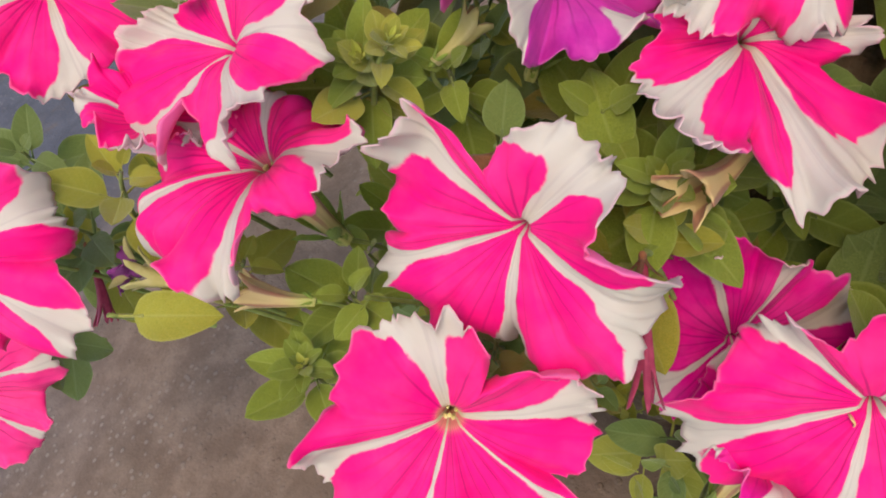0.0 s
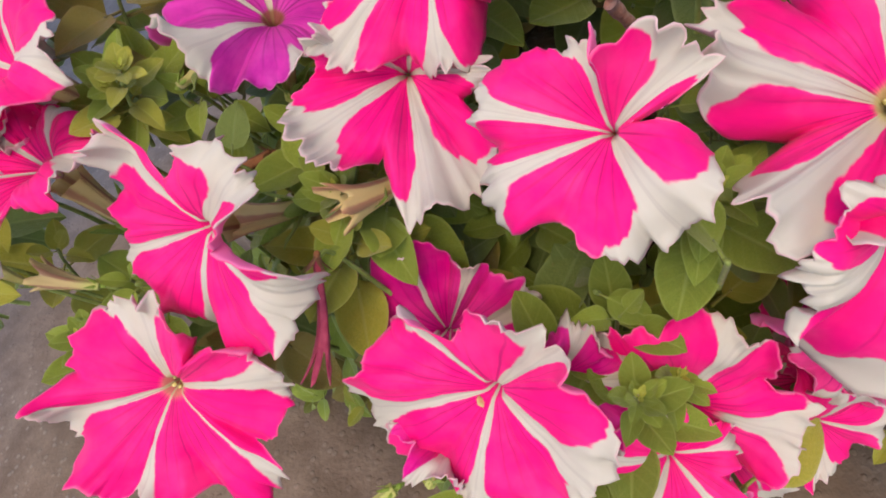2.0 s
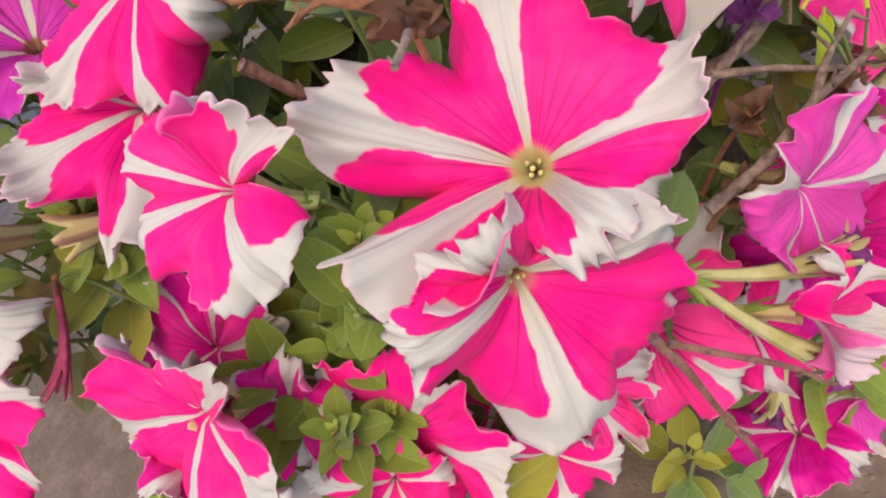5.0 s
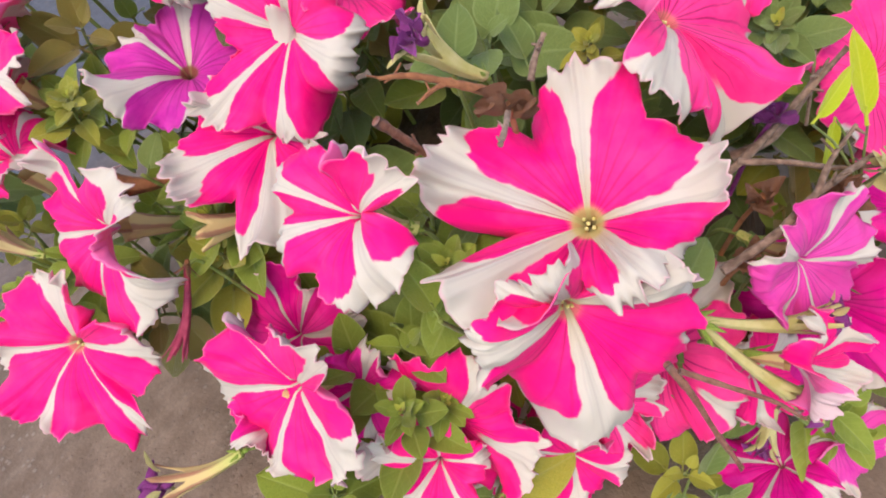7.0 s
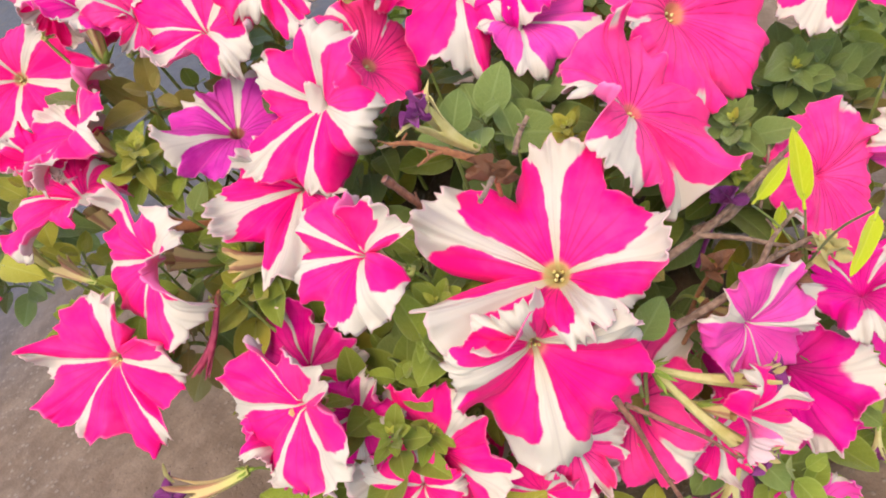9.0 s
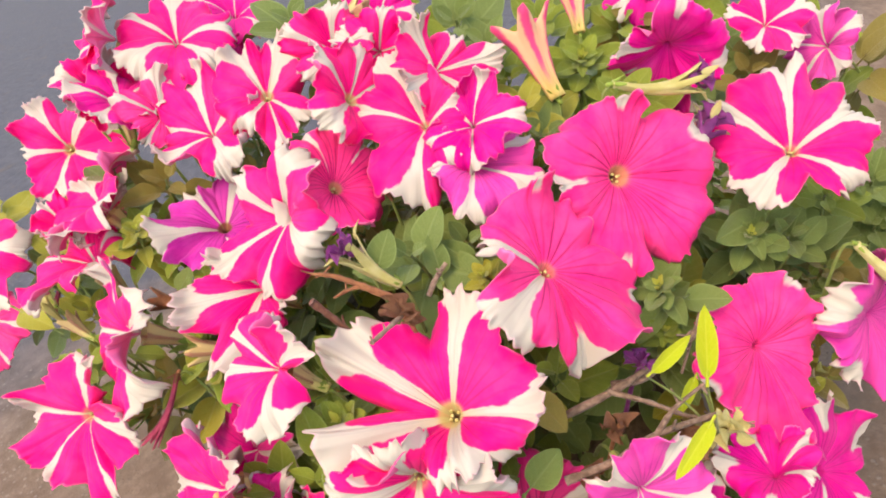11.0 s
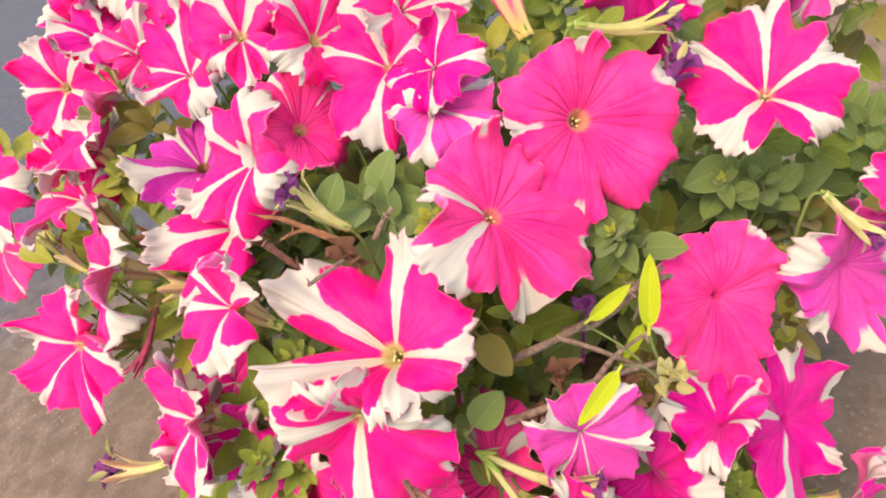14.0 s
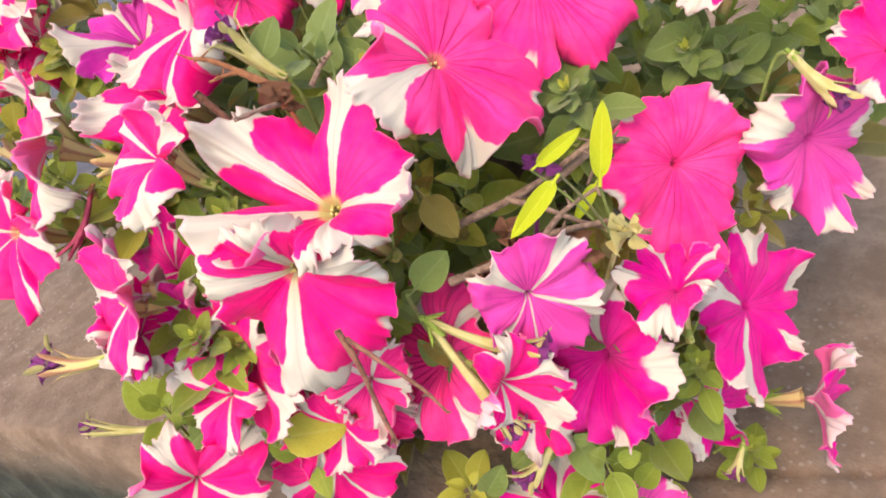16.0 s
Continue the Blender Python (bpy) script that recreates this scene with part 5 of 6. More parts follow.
twig([[(0.353, 0.198, 0.152), (0.367, 0.203, 0.157), (0.38, 0.226, 0.163), (0.385, 0.243, 0.155)]], 0.0020, 0.0013, BARK_GREY, "bent brown dead stem")
twig([[(0.377, 0.215, 0.15), (0.379, 0.236, 0.166), (0.377, 0.255, 0.168)]], 0.0007, 0.0004, BARK_GREY, "thin dry grey stem")


# ---- lime seedling ----
lime_seedling([((0.395, 0.197, 0.165), (0.391, 0.215, 0.191), (0.464, -0.68, 0.567)), ((0.379, 0.181, 0.181), (0.391, 0.199, 0.189), (0.548, -0.649, 0.528)), ((0.417, 0.147, 0.209), (0.412, 0.127, 0.201), (0.515, -0.662, 0.544)), ((0.386, 0.21, 0.158), (0.384, 0.192, 0.15), (0.467, -0.686, 0.558))])


# ---- buds, spent and wilted flowers ----
spent_flower((0.178, 0.073, 0.053), (0.138, 0.039, 0.066), 0.0045, CREAM, "pale yellow-green spent petunia trumpet without petals")
spent_flower((0.337, 0.277, 0.256), (0.367, 0.304, 0.246), 0.006, CREAM, "yellow spent petunia trumpet with purple inside")
spent_flower((0.2885, 0.162, 0.2237), (0.2757, 0.1535, 0.247), 0.0062, CREAM, "spent purple petunia with yellow pointed lobes")
spent_flower((0.369, 0.162, 0.043), (0.364, 0.141, 0.031), 0.006, CREAM, "spent petunia trumpet with purple throat")
spent_flower((0.427, 0.231, -0.015), (0.427, 0.218, -0.025), 0.004, CREAM, "small withered yellow flower remnant")
spent_flower((0.429, 0.296, 0.168), (0.449, 0.298, 0.148), 0.006, CREAM, "faded cream petunia trumpet with split mouth")
spent_flower((0.345, 0.138, 0.134), (0.389, 0.151, 0.121), 0.005, CREAM, "cream spent petunia trumpet, long and split")
spent_flower((0.347, 0.137, 0.132), (0.386, 0.128, 0.097), 0.005, CREAM, "cream spent petunia trumpet with pale frilled end")
spent_flower((0.16, 0.071, 0.103), (0.127, 0.048, 0.105), 0.008, TUBE, "wilted purple and cream petunia trumpet")
spent_flower((0.027, 0.12, 0.194), (0.011, 0.122, 0.202), 0.006, CREAM, "spent petunia with yellow sepals and purple petals")
spent_flower((-0.039, 0.152, 0.184), (-0.036, 0.129, 0.165), 0.004, WILT, "withered dark red petunia hanging down")
spent_flower((0.165, 0.111, 0.185), (0.16, 0.082, 0.162), 0.004, WILT, "withered dark red petunia hanging down")
spent_flower((0.365, 0.287, 0.221), (0.37, 0.299, 0.226), 0.007, SPENT_PURPLE, "shrivelled purple and white petunia")
trumpet_bud((0.302, 0.288, 0.245), (0.281, 0.302, 0.282), 0.013, TUBE_PINK, "half-open striped pink and yellow petunia trumpet")
trumpet_bud((0.295, 0.334, 0.26), (0.287, 0.349, 0.285), 0.010, TUBE_PINK, "striped pink petunia trumpet from behind")
trumpet_bud((0.178, 0.252, 0.304), (0.212, 0.275, 0.302), 0.010, TUBE, "cream and orange petunia trumpet from behind")
trumpet_bud((0.267, 0.124, 0.195), (0.249, 0.119, 0.21), 0.0075, TUBE, "cream streaked petunia trumpet seen from behind")
trumpet_bud((0.22, 0.097, 0.138), (0.203, 0.083, 0.144), 0.0075, TUBE, "cream streaked petunia trumpet seen from behind")
trumpet_bud((0.117, 0.163, 0.221), (0.132, 0.172, 0.227), 0.005, CREAM, "unopened pale yellow petunia bud")
trumpet_bud((0.066, 0.117, 0.179), (0.046, 0.116, 0.192), 0.006, TUBE, "slender green-cream petunia bud")
trumpet_bud((0.039, 0.116, 0.185), (0.035, 0.113, 0.206), 0.004, CREAM, "unopened yellow petunia bud")
trumpet_bud((0.248, 0.211, 0.232), (0.245, 0.214, 0.246), 0.004, DRY, "withered yellow-brown petunia bud")
trumpet_bud((0.199, 0.146, 0.188), (0.176, 0.117, 0.2), 0.007, TUBE, "brownish petunia trumpet with dark streaks")
trumpet_bud((0.137, 0.155, 0.192), (0.115, 0.139, 0.202), 0.006, DRY, "withered brown-pink petunia trumpet")

# ---- dried flower heads ----
dried_flower((0.2990, 0.1500, 0.2205), 0.0105, DRY, "dry brown crumpled flower head above the star flower", 1)
dried_flower((0.3672, 0.2011, 0.1668), 0.0085, SPENT_PURPLE, "shrivelled purple flower on a dead stem", 3)
dried_flower((0.365, 0.1781, 0.1515), 0.0085, DRY, "withered brown flower caught on a twig", 4)
dried_flower((0.3909, 0.1852, 0.1432), 0.0100, DRY, "withered brown flower caught on a twig", 5)
dried_flower((0.4036, 0.1963, 0.1463), 0.0100, CREAM, "dried cream flower remnant", 6)
dried_flower((0.3619, 0.1569, 0.1433), 0.0080, DRY, "withered brown flower caught on a twig", 7)


# ---- half-hidden crumpled flowers between the open ones ----
petunia((0.069, 0.218, 0.289), -30, 25, 217, 0.026, (0.988, 0.82, 0.804, 1.051, 0.878), (-5.313, 9.913, -0.595, 6.729, -0.473), (0.283, -0.01, 0.281, 0.421, 0.214), (1.241, 1.171, 0.564, 1.258, 1.091), curl=(-0.8, 1, -0.8, -1.2, 0.3), petal=PINK, ruffle=1.7, label="crumpled hot pink petunia with white markings, half hidden", seed=80)
petunia((0.05, 0.202, 0.296), 1, 25, 332, 0.026, (0.918, 1.04, 0.933, 1.081, 1.064), (-8.051, -7.281, -5.66, 9.31, -1.277), (0.276, 0.081, 0.204, 0.132, 0.111), (1.085, 1.084, 1.404, 1.182, 1.429), curl=(-0.8, 0.3, 0.7, -0.8, 0.3), petal=PINK, ruffle=1.7, label="crumpled hot pink petunia with white markings, half hidden", seed=81)
petunia((0.091, 0.266, 0.275), -19, 24, 76, 0.026, (1.049, 0.972, 0.885, 0.819, 1.056), (9.796, -8.23, 6.012, -1.791, -6.985), (0.076, 0.361, 0.424, -0.073, 0.269), (0.545, 1.218, 0.831, 1.381, 1.481), curl=(0.3, 0.7, 1, -0.8, 1), petal=MAGENTA, ruffle=1.7, label="crumpled deep magenta petunia with white markings, half hidden", seed=82)
petunia((0.202, 0.251, 0.292), -55, 17, 71, 0.026, (0.922, 0.983, 0.847, 0.813, 1.06), (-3.723, 9.173, 7.933, -2.444, -0.792), (0.212, 0.286, 0.257, 0.236, 0.272), (1.441, 1.007, 0.931, 1.22, 0.738), curl=(-0.8, -1.2, -0.8, 0.3, -0.8), petal=PINK, ruffle=1.7, label="crumpled hot pink petunia with white markings, half hidden", seed=83)
petunia((0.225, 0.259, 0.286), -55, 18, 209, 0.024, (0.806, 0.985, 0.99, 0.818, 0.988), (-0.675, 3.586, -2.948, 4.139, 4.761), (-0.087, -0.064, 0.306, 0.478, 0.051), (0.956, 1.093, 0.82, 0.864, 0.813), curl=(-0.8, 0.3, -0.8, -0.8, -1.2), petal=PINK, ruffle=1.7, label="crumpled hot pink petunia with white markings, half hidden", seed=84)
petunia((0.033, 0.151, 0.233), 7, 57, 246, 0.022, (0.839, 0.95, 0.996, 0.881, 0.898), (3.561, 2.991, -8.06, 2.014, 8.983), (0.305, 0.035, 0.386, 0.476, -0.052), (1.242, 0.718, 1.068, 0.771, 1.287), curl=(1, 0.3, 0.7, -0.8, 0.3), petal=PINK, ruffle=1.7, label="crumpled hot pink petunia with white markings, half hidden", seed=85)
petunia((0.042, 0.17, 0.23), -41, 43, 231, 0.026, (1.042, 0.904, 0.839, 0.888, 1.038), (-4.577, -3.073, -1.662, -1.605, -1.81), (0.452, -0.006, -0.097, 0.466, 0.428), (1.487, 0.934, 1.45, 1.427, 0.722), curl=(-1.2, 0.3, -0.8, 0.3, -0.8), petal=ROSE, ruffle=1.7, label="crumpled rose pink petunia with white markings, half hidden", seed=86)
petunia((0.106, 0.202, 0.281), -2, 28, 350, 0.027, (0.836, 0.873, 0.811, 1.041, 0.954), (-6.031, 7.671, -1.402, -9.013, -0.379), (-0.028, 0.202, 0.043, -0.088, 0.222), (0.553, 1.413, 0.614, 0.625, 1.472), curl=(0.3, -1.2, 1, -0.8, 0.7), petal=ROSE, ruffle=1.7, label="crumpled rose pink petunia with white markings, half hidden", seed=87)
petunia((0.282, 0.243, 0.254), -62, 49, 62, 0.024, (1.038, 1.077, 1.042, 1.047, 0.802), (2.572, 7.251, -9.001, -4.572, -4.628), (0.216, 0.154, 0.184, 0.366, -0.099), (0.555, 0.627, 0.625, 0.568, 1.475), curl=(1, 0.3, 0.3, -1.2, -0.8), petal=MAGENTA, ruffle=1.7, label="crumpled deep magenta petunia with white markings, half hidden", seed=88)
petunia((0.297, 0.124, 0.07), -68, 46, 140, 0.026, (0.891, 0.879, 1.096, 0.929, 0.838), (-9.93, 4.461, 5.906, 1.335, -9.141), (0.176, 0.29, 0.225, 0.282, -0.074), (1.387, 0.553, 1.127, 1.26, 0.815), curl=(-1.2, -1.2, 1, 0.7, 0.7), petal=ROSE, ruffle=1.7, label="crumpled rose pink petunia with white markings, half hidden", seed=89)
petunia((0.263, 0.109, 0.061), -4, 41, 153, 0.026, (0.928, 1.064, 1.081, 0.912, 1.069), (5.818, -4.756, -0.717, -7.537, 6.264), (0.297, 0.432, 0.375, 0.301, 0.34), (1.064, 0.603, 1.088, 0.505, 0.644), curl=(-1.2, 1, 0.3, 1, 0.3), petal=PINK, ruffle=1.7, label="crumpled hot pink petunia with white markings, half hidden", seed=90)
petunia((0.186, 0.084, 0.118), 25, 46, 8, 0.026, (1.052, 0.836, 1.053, 1.002, 1.051), (9.048, 1.582, 5.975, -9.275, 5.348), (0.207, 0.329, -0.036, 0.349, 0.461), (0.561, 0.824, 1.064, 1.328, 0.742), curl=(0.7, 0.7, -1.2, 0.3, -1.2), petal=MAGENTA, ruffle=1.7, label="crumpled deep magenta petunia with white markings, half hidden", seed=91)
petunia((0.2543, 0.083, 0.1036), -60, 40, 355, 0.025, (0.86, 1.06, 0.94, 1.09, 0.87), (-2.0, -3.0, -0.0, 9.0, 6.0), (0.26, 0.33, 0.1, 0.31, 0.04), (0.88, 0.81, 1.49, 1.17, 1.14), curl=(-0.8, 0.3, -1.2, 0.3, -1.2), petal=PINK, ruffle=1.7, label="crumpled hot pink petunia with white markings, half hidden", seed=92)
petunia((0.3097, 0.1216, 0.0988), -50, 35, 201, 0.025, (0.93, 1.06, 0.86, 0.88, 1.0), (1.0, -1.0, -3.0, 2.0, -1.0), (0.29, 0.21, 0.23, 0.26, 0.4), (1.44, 1.07, 1.49, 1.44, 0.75), curl=(-1.2, 0.3, 0.3, 0.7, 1.0), petal=ROSE, ruffle=1.7, label="crumpled rose pink petunia with white markings, half hidden", seed=93)
petunia((0.3606, 0.162, 0.0576), -45, 30, 175, 0.025, (0.91, 0.93, 1.09, 0.96, 0.93), (-4.0, -7.0, -1.0, -9.0, 0.0), (0.35, 0.13, 0.16, 0.27, 0.27), (1.32, 1.01, 1.54, 0.94, 1.38), curl=(-1.2, 0.3, -1.2, -0.8, 1.0), petal=PINK, ruffle=1.7, label="crumpled hot pink petunia with white markings, half hidden", seed=94)
petunia((0.3981, 0.2218, 0.0186), -40, 25, 340, 0.025, (1.09, 1.07, 0.98, 0.91, 0.85), (-1.0, -2.0, 0.0, -0.0, 1.0), (0.22, 0.3, 0.28, 0.25, 0.17), (0.96, 1.58, 1.0, 0.9, 0.76), curl=(-0.8, -0.8, 0.7, 1.0, 0.7), petal=MAGENTA, ruffle=1.7, label="crumpled deep magenta petunia with white markings, half hidden", seed=95)
petunia((0.2269, 0.0956, 0.1332), -70, 30, 348, 0.025, (0.98, 0.97, 0.88, 0.89, 0.9), (-1.0, -5.0, -7.0, -3.0, -6.0), (0.35, 0.38, 0.02, 0.28, 0.23), (1.51, 1.3, 1.19, 1.33, 1.05), curl=(0.7, -0.8, -1.2, -1.2, -0.8), petal=MAGENTA, ruffle=1.7, label="crumpled deep magenta petunia with white markings, half hidden", seed=96)


# ---- leaves behind the flowers ----
leafy_shoot((0.164, 0.166, 0.175), (-0.313, -0.564, 0.764), 0.031, 6, LEAF_COOL, 600, False, "petunia shoot with oval leaves behind a flower")
leafy_shoot((0.163, 0.17, 0.147), (-0.313, -0.564, 0.764), 0.0292, 7, LEAF_COOL, 601, False, "petunia shoot with oval leaves behind a flower")
leafy_shoot((0.098, 0.12, 0.147), (0.202, -0.661, 0.722), 0.0327, 6, LEAF_COOL, 602, False, "petunia shoot with oval leaves behind a flower")
leafy_shoot((0.114, 0.108, 0.147), (0.202, -0.661, 0.722), 0.0348, 8, LEAF_OLIVE, 603, False, "petunia shoot with oval leaves behind a flower")
leafy_shoot((0.076, 0.172, 0.153), (-0.013, -0.127, 0.992), 0.0351, 7, LEAF, 604, False, "petunia shoot with oval leaves behind a flower")
leafy_shoot((0.069, 0.149, 0.159), (-0.013, -0.127, 0.992), 0.0299, 7, LEAF, 605, False, "petunia shoot with oval leaves behind a flower")
leafy_shoot((0.079, 0.21, 0.189), (-0.196, -0.269, 0.943), 0.0317, 8, LEAF_OLIVE, 606, False, "petunia shoot with oval leaves behind a flower")
leafy_shoot((0.09, 0.197, 0.208), (-0.196, -0.269, 0.943), 0.0343, 6, LEAF_COOL, 607, False, "petunia shoot with oval leaves behind a flower")
leafy_shoot((0.183, 0.179, 0.183), (0.235, -0.482, 0.844), 0.0357, 7, LEAF_COOL, 608, False, "petunia shoot with oval leaves behind a flower")
leafy_shoot((0.181, 0.177, 0.166), (0.235, -0.482, 0.844), 0.0352, 7, LEAF_COOL, 609, False, "petunia shoot with oval leaves behind a flower")
leafy_shoot((0.204, 0.115, 0.109), (-0.14, -0.659, 0.739), 0.0289, 7, LEAF_COOL, 610, False, "petunia shoot with oval leaves behind a flower")
leafy_shoot((0.214, 0.137, 0.12), (-0.14, -0.659, 0.739), 0.0281, 7, LEAF, 611, False, "petunia shoot with oval leaves behind a flower")
leafy_shoot((0.181, 0.152, 0.111), (0.048, -0.69, 0.722), 0.0311, 8, LEAF_COOL, 612, False, "petunia shoot with oval leaves behind a flower")
leafy_shoot((0.202, 0.152, 0.103), (0.048, -0.69, 0.722), 0.0351, 7, LEAF_COOL, 613, False, "petunia shoot with oval leaves behind a flower")
leafy_shoot((0.277, 0.139, 0.186), (-0.077, -0.435, 0.897), 0.0304, 8, LEAF_COOL, 614, False, "petunia shoot with oval leaves behind a flower")
leafy_shoot((0.275, 0.166, 0.149), (-0.077, -0.435, 0.897), 0.0334, 8, LEAF, 615, False, "petunia shoot with oval leaves behind a flower")
leafy_shoot((0.308, 0.17, 0.121), (0.113, -0.371, 0.922), 0.0334, 8, LEAF, 616, False, "petunia shoot with oval leaves behind a flower")
leafy_shoot((0.305, 0.183, 0.121), (0.113, -0.371, 0.922), 0.0351, 8, LEAF, 617, False, "petunia shoot with oval leaves behind a flower")
leafy_shoot((0.268, 0.164, 0.16), (0.453, -0.623, 0.638), 0.0324, 8, LEAF_COOL, 618, False, "petunia shoot with oval leaves behind a flower")
leafy_shoot((0.286, 0.168, 0.155), (0.453, -0.623, 0.638), 0.0337, 8, LEAF_COOL, 619, False, "petunia shoot with oval leaves behind a flower")
leafy_shoot((0.007, 0.215, 0.217), (0.404, -0.465, 0.787), 0.0284, 6, LEAF_COOL, 620, False, "petunia shoot with oval leaves behind a flower")
leafy_shoot((-0.011, 0.207, 0.246), (0.404, -0.465, 0.787), 0.035, 7, LEAF, 621, False, "petunia shoot with oval leaves behind a flower")
leafy_shoot((0.15, 0.204, 0.212), (0.17, -0.218, 0.961), 0.0292, 8, LEAF_COOL, 622, False, "petunia shoot with oval leaves behind a flower")
leafy_shoot((0.12, 0.23, 0.229), (0.17, -0.218, 0.961), 0.0336, 8, LEAF_OLIVE, 623, False, "petunia shoot with oval leaves behind a flower")
leafy_shoot((0.308, 0.282, 0.197), (0.62, -0.263, 0.739), 0.0349, 6, LEAF_OLIVE, 624, False, "petunia shoot with oval leaves behind a flower")
leafy_shoot((0.284, 0.257, 0.199), (0.62, -0.263, 0.739), 0.0343, 6, LEAF, 625, False, "petunia shoot with oval leaves behind a flower")
leafy_shoot((0.292, 0.198, 0.177), (0.484, 0.008, 0.875), 0.0324, 8, LEAF, 626, False, "petunia shoot with oval leaves behind a flower")
leafy_shoot((0.302, 0.199, 0.183), (0.484, 0.008, 0.875), 0.0282, 6, LEAF_COOL, 627, False, "petunia shoot with oval leaves behind a flower")
leafy_shoot((0.343, 0.338, 0.157), (0.226, -0.259, 0.939), 0.0294, 8, LEAF_COOL, 628, False, "petunia shoot with oval leaves behind a flower")
leafy_shoot((0.356, 0.33, 0.136), (0.226, -0.259, 0.939), 0.0289, 7, LEAF_COOL, 629, False, "petunia shoot with oval leaves behind a flower")
leafy_shoot((0.352, 0.249, 0.115), (0.624, -0.252, 0.739), 0.0282, 8, LEAF_COOL, 630, False, "petunia shoot with oval leaves behind a flower")
leafy_shoot((0.336, 0.264, 0.129), (0.624, -0.252, 0.739), 0.0306, 7, LEAF, 631, False, "petunia shoot with oval leaves behind a flower")
leafy_shoot((0.247, 0.256, 0.181), (0.255, -0.108, 0.961), 0.0337, 8, LEAF_COOL, 632, False, "petunia shoot with oval leaves behind a flower")
leafy_shoot((0.279, 0.231, 0.152), (0.255, -0.108, 0.961), 0.0315, 6, LEAF_OLIVE, 633, False, "petunia shoot with oval leaves behind a flower")
leafy_shoot((0.181, 0.186, 0.183), (0.597, 0.01, 0.802), 0.0336, 7, LEAF_OLIVE, 634, False, "petunia shoot with oval leaves behind a flower")
leafy_shoot((0.205, 0.206, 0.196), (0.597, 0.01, 0.802), 0.0304, 7, LEAF_COOL, 635, False, "petunia shoot with oval leaves behind a flower")
leafy_shoot((0.148, 0.188, 0.175), (0.341, -0.098, 0.935), 0.0338, 7, LEAF_COOL, 636, False, "petunia shoot with oval leaves behind a flower")
leafy_shoot((0.141, 0.189, 0.164), (0.341, -0.098, 0.935), 0.0344, 7, LEAF_COOL, 637, False, "petunia shoot with oval leaves behind a flower")
leafy_shoot((0.226, 0.254, 0.184), (0.256, -0.305, 0.917), 0.0282, 8, LEAF_OLIVE, 638, False, "petunia shoot with oval leaves behind a flower")
leafy_shoot((0.229, 0.236, 0.19), (0.256, -0.305, 0.917), 0.0315, 6, LEAF_OLIVE, 639, False, "petunia shoot with oval leaves behind a flower")
leafy_shoot((0.175, 0.219, 0.241), (0.699, 0.123, 0.704), 0.0299, 6, LEAF_COOL, 640, False, "petunia shoot with oval leaves behind a flower")
leafy_shoot((0.175, 0.241, 0.225), (0.699, 0.123, 0.704), 0.0311, 6, LEAF_COOL, 641, False, "petunia shoot with oval leaves behind a flower")
leafy_shoot((0.225, 0.261, 0.221), (0.683, -0.158, 0.713), 0.0345, 7, LEAF_COOL, 642, False, "petunia shoot with oval leaves behind a flower")
leafy_shoot((0.231, 0.266, 0.251), (0.683, -0.158, 0.713), 0.0319, 8, LEAF, 643, False, "petunia shoot with oval leaves behind a flower")
leafy_shoot((0.166, 0.244, 0.22), (0.339, -0.165, 0.926), 0.0285, 7, LEAF_COOL, 644, False, "petunia shoot with oval leaves behind a flower")
leafy_shoot((0.161, 0.222, 0.191), (0.339, -0.165, 0.926), 0.0282, 8, LEAF_COOL, 645, False, "petunia shoot with oval leaves behind a flower")
leafy_shoot((0.191, 0.221, 0.224), (0.045, -0.644, 0.764), 0.0352, 7, LEAF_OLIVE, 646, False, "petunia shoot with oval leaves behind a flower")
leafy_shoot((0.209, 0.212, 0.208), (0.045, -0.644, 0.764), 0.0304, 8, LEAF_COOL, 647, False, "petunia shoot with oval leaves behind a flower")
leafy_shoot((0.081, 0.271, 0.238), (0.32, -0.092, 0.943), 0.0289, 7, LEAF_COOL, 648, False, "petunia shoot with oval leaves behind a flower")
leafy_shoot((0.086, 0.265, 0.249), (0.32, -0.092, 0.943), 0.0347, 8, LEAF_COOL, 649, False, "petunia shoot with oval leaves behind a flower")
leafy_shoot((-0.052, 0.159, 0.188), (0.296, -0.423, 0.857), 0.0342, 7, LEAF_COOL, 650, False, "petunia shoot with oval leaves behind a flower")
leafy_shoot((-0.027, 0.147, 0.201), (0.296, -0.423, 0.857), 0.0356, 6, LEAF_COOL, 651, False, "petunia shoot with oval leaves behind a flower")
leafy_shoot((-0.098, 0.136, 0.14), (0.348, -0.714, 0.607), 0.0306, 8, LEAF_COOL, 652, False, "petunia shoot with oval leaves behind a flower")
leafy_shoot((-0.086, 0.177, 0.151), (0.348, -0.714, 0.607), 0.0317, 8, LEAF_COOL, 653, False, "petunia shoot with oval leaves behind a flower")
leafy_shoot((0.349, 0.182, 0.108), (0.645, -0.561, 0.519), 0.0307, 7, LEAF_COOL, 654, False, "petunia shoot with oval leaves behind a flower")
leafy_shoot((0.322, 0.201, 0.115), (0.645, -0.561, 0.519), 0.0358, 8, LEAF_COOL, 655, False, "petunia shoot with oval leaves behind a flower")
leafy_shoot((0.396, 0.247, 0.029), (0.674, -0.107, 0.731), 0.0298, 8, LEAF_OLIVE, 656, False, "petunia shoot with oval leaves behind a flower")
leafy_shoot((0.367, 0.279, 0.03), (0.674, -0.107, 0.731), 0.0317, 8, LEAF_OLIVE, 657, False, "petunia shoot with oval leaves behind a flower")
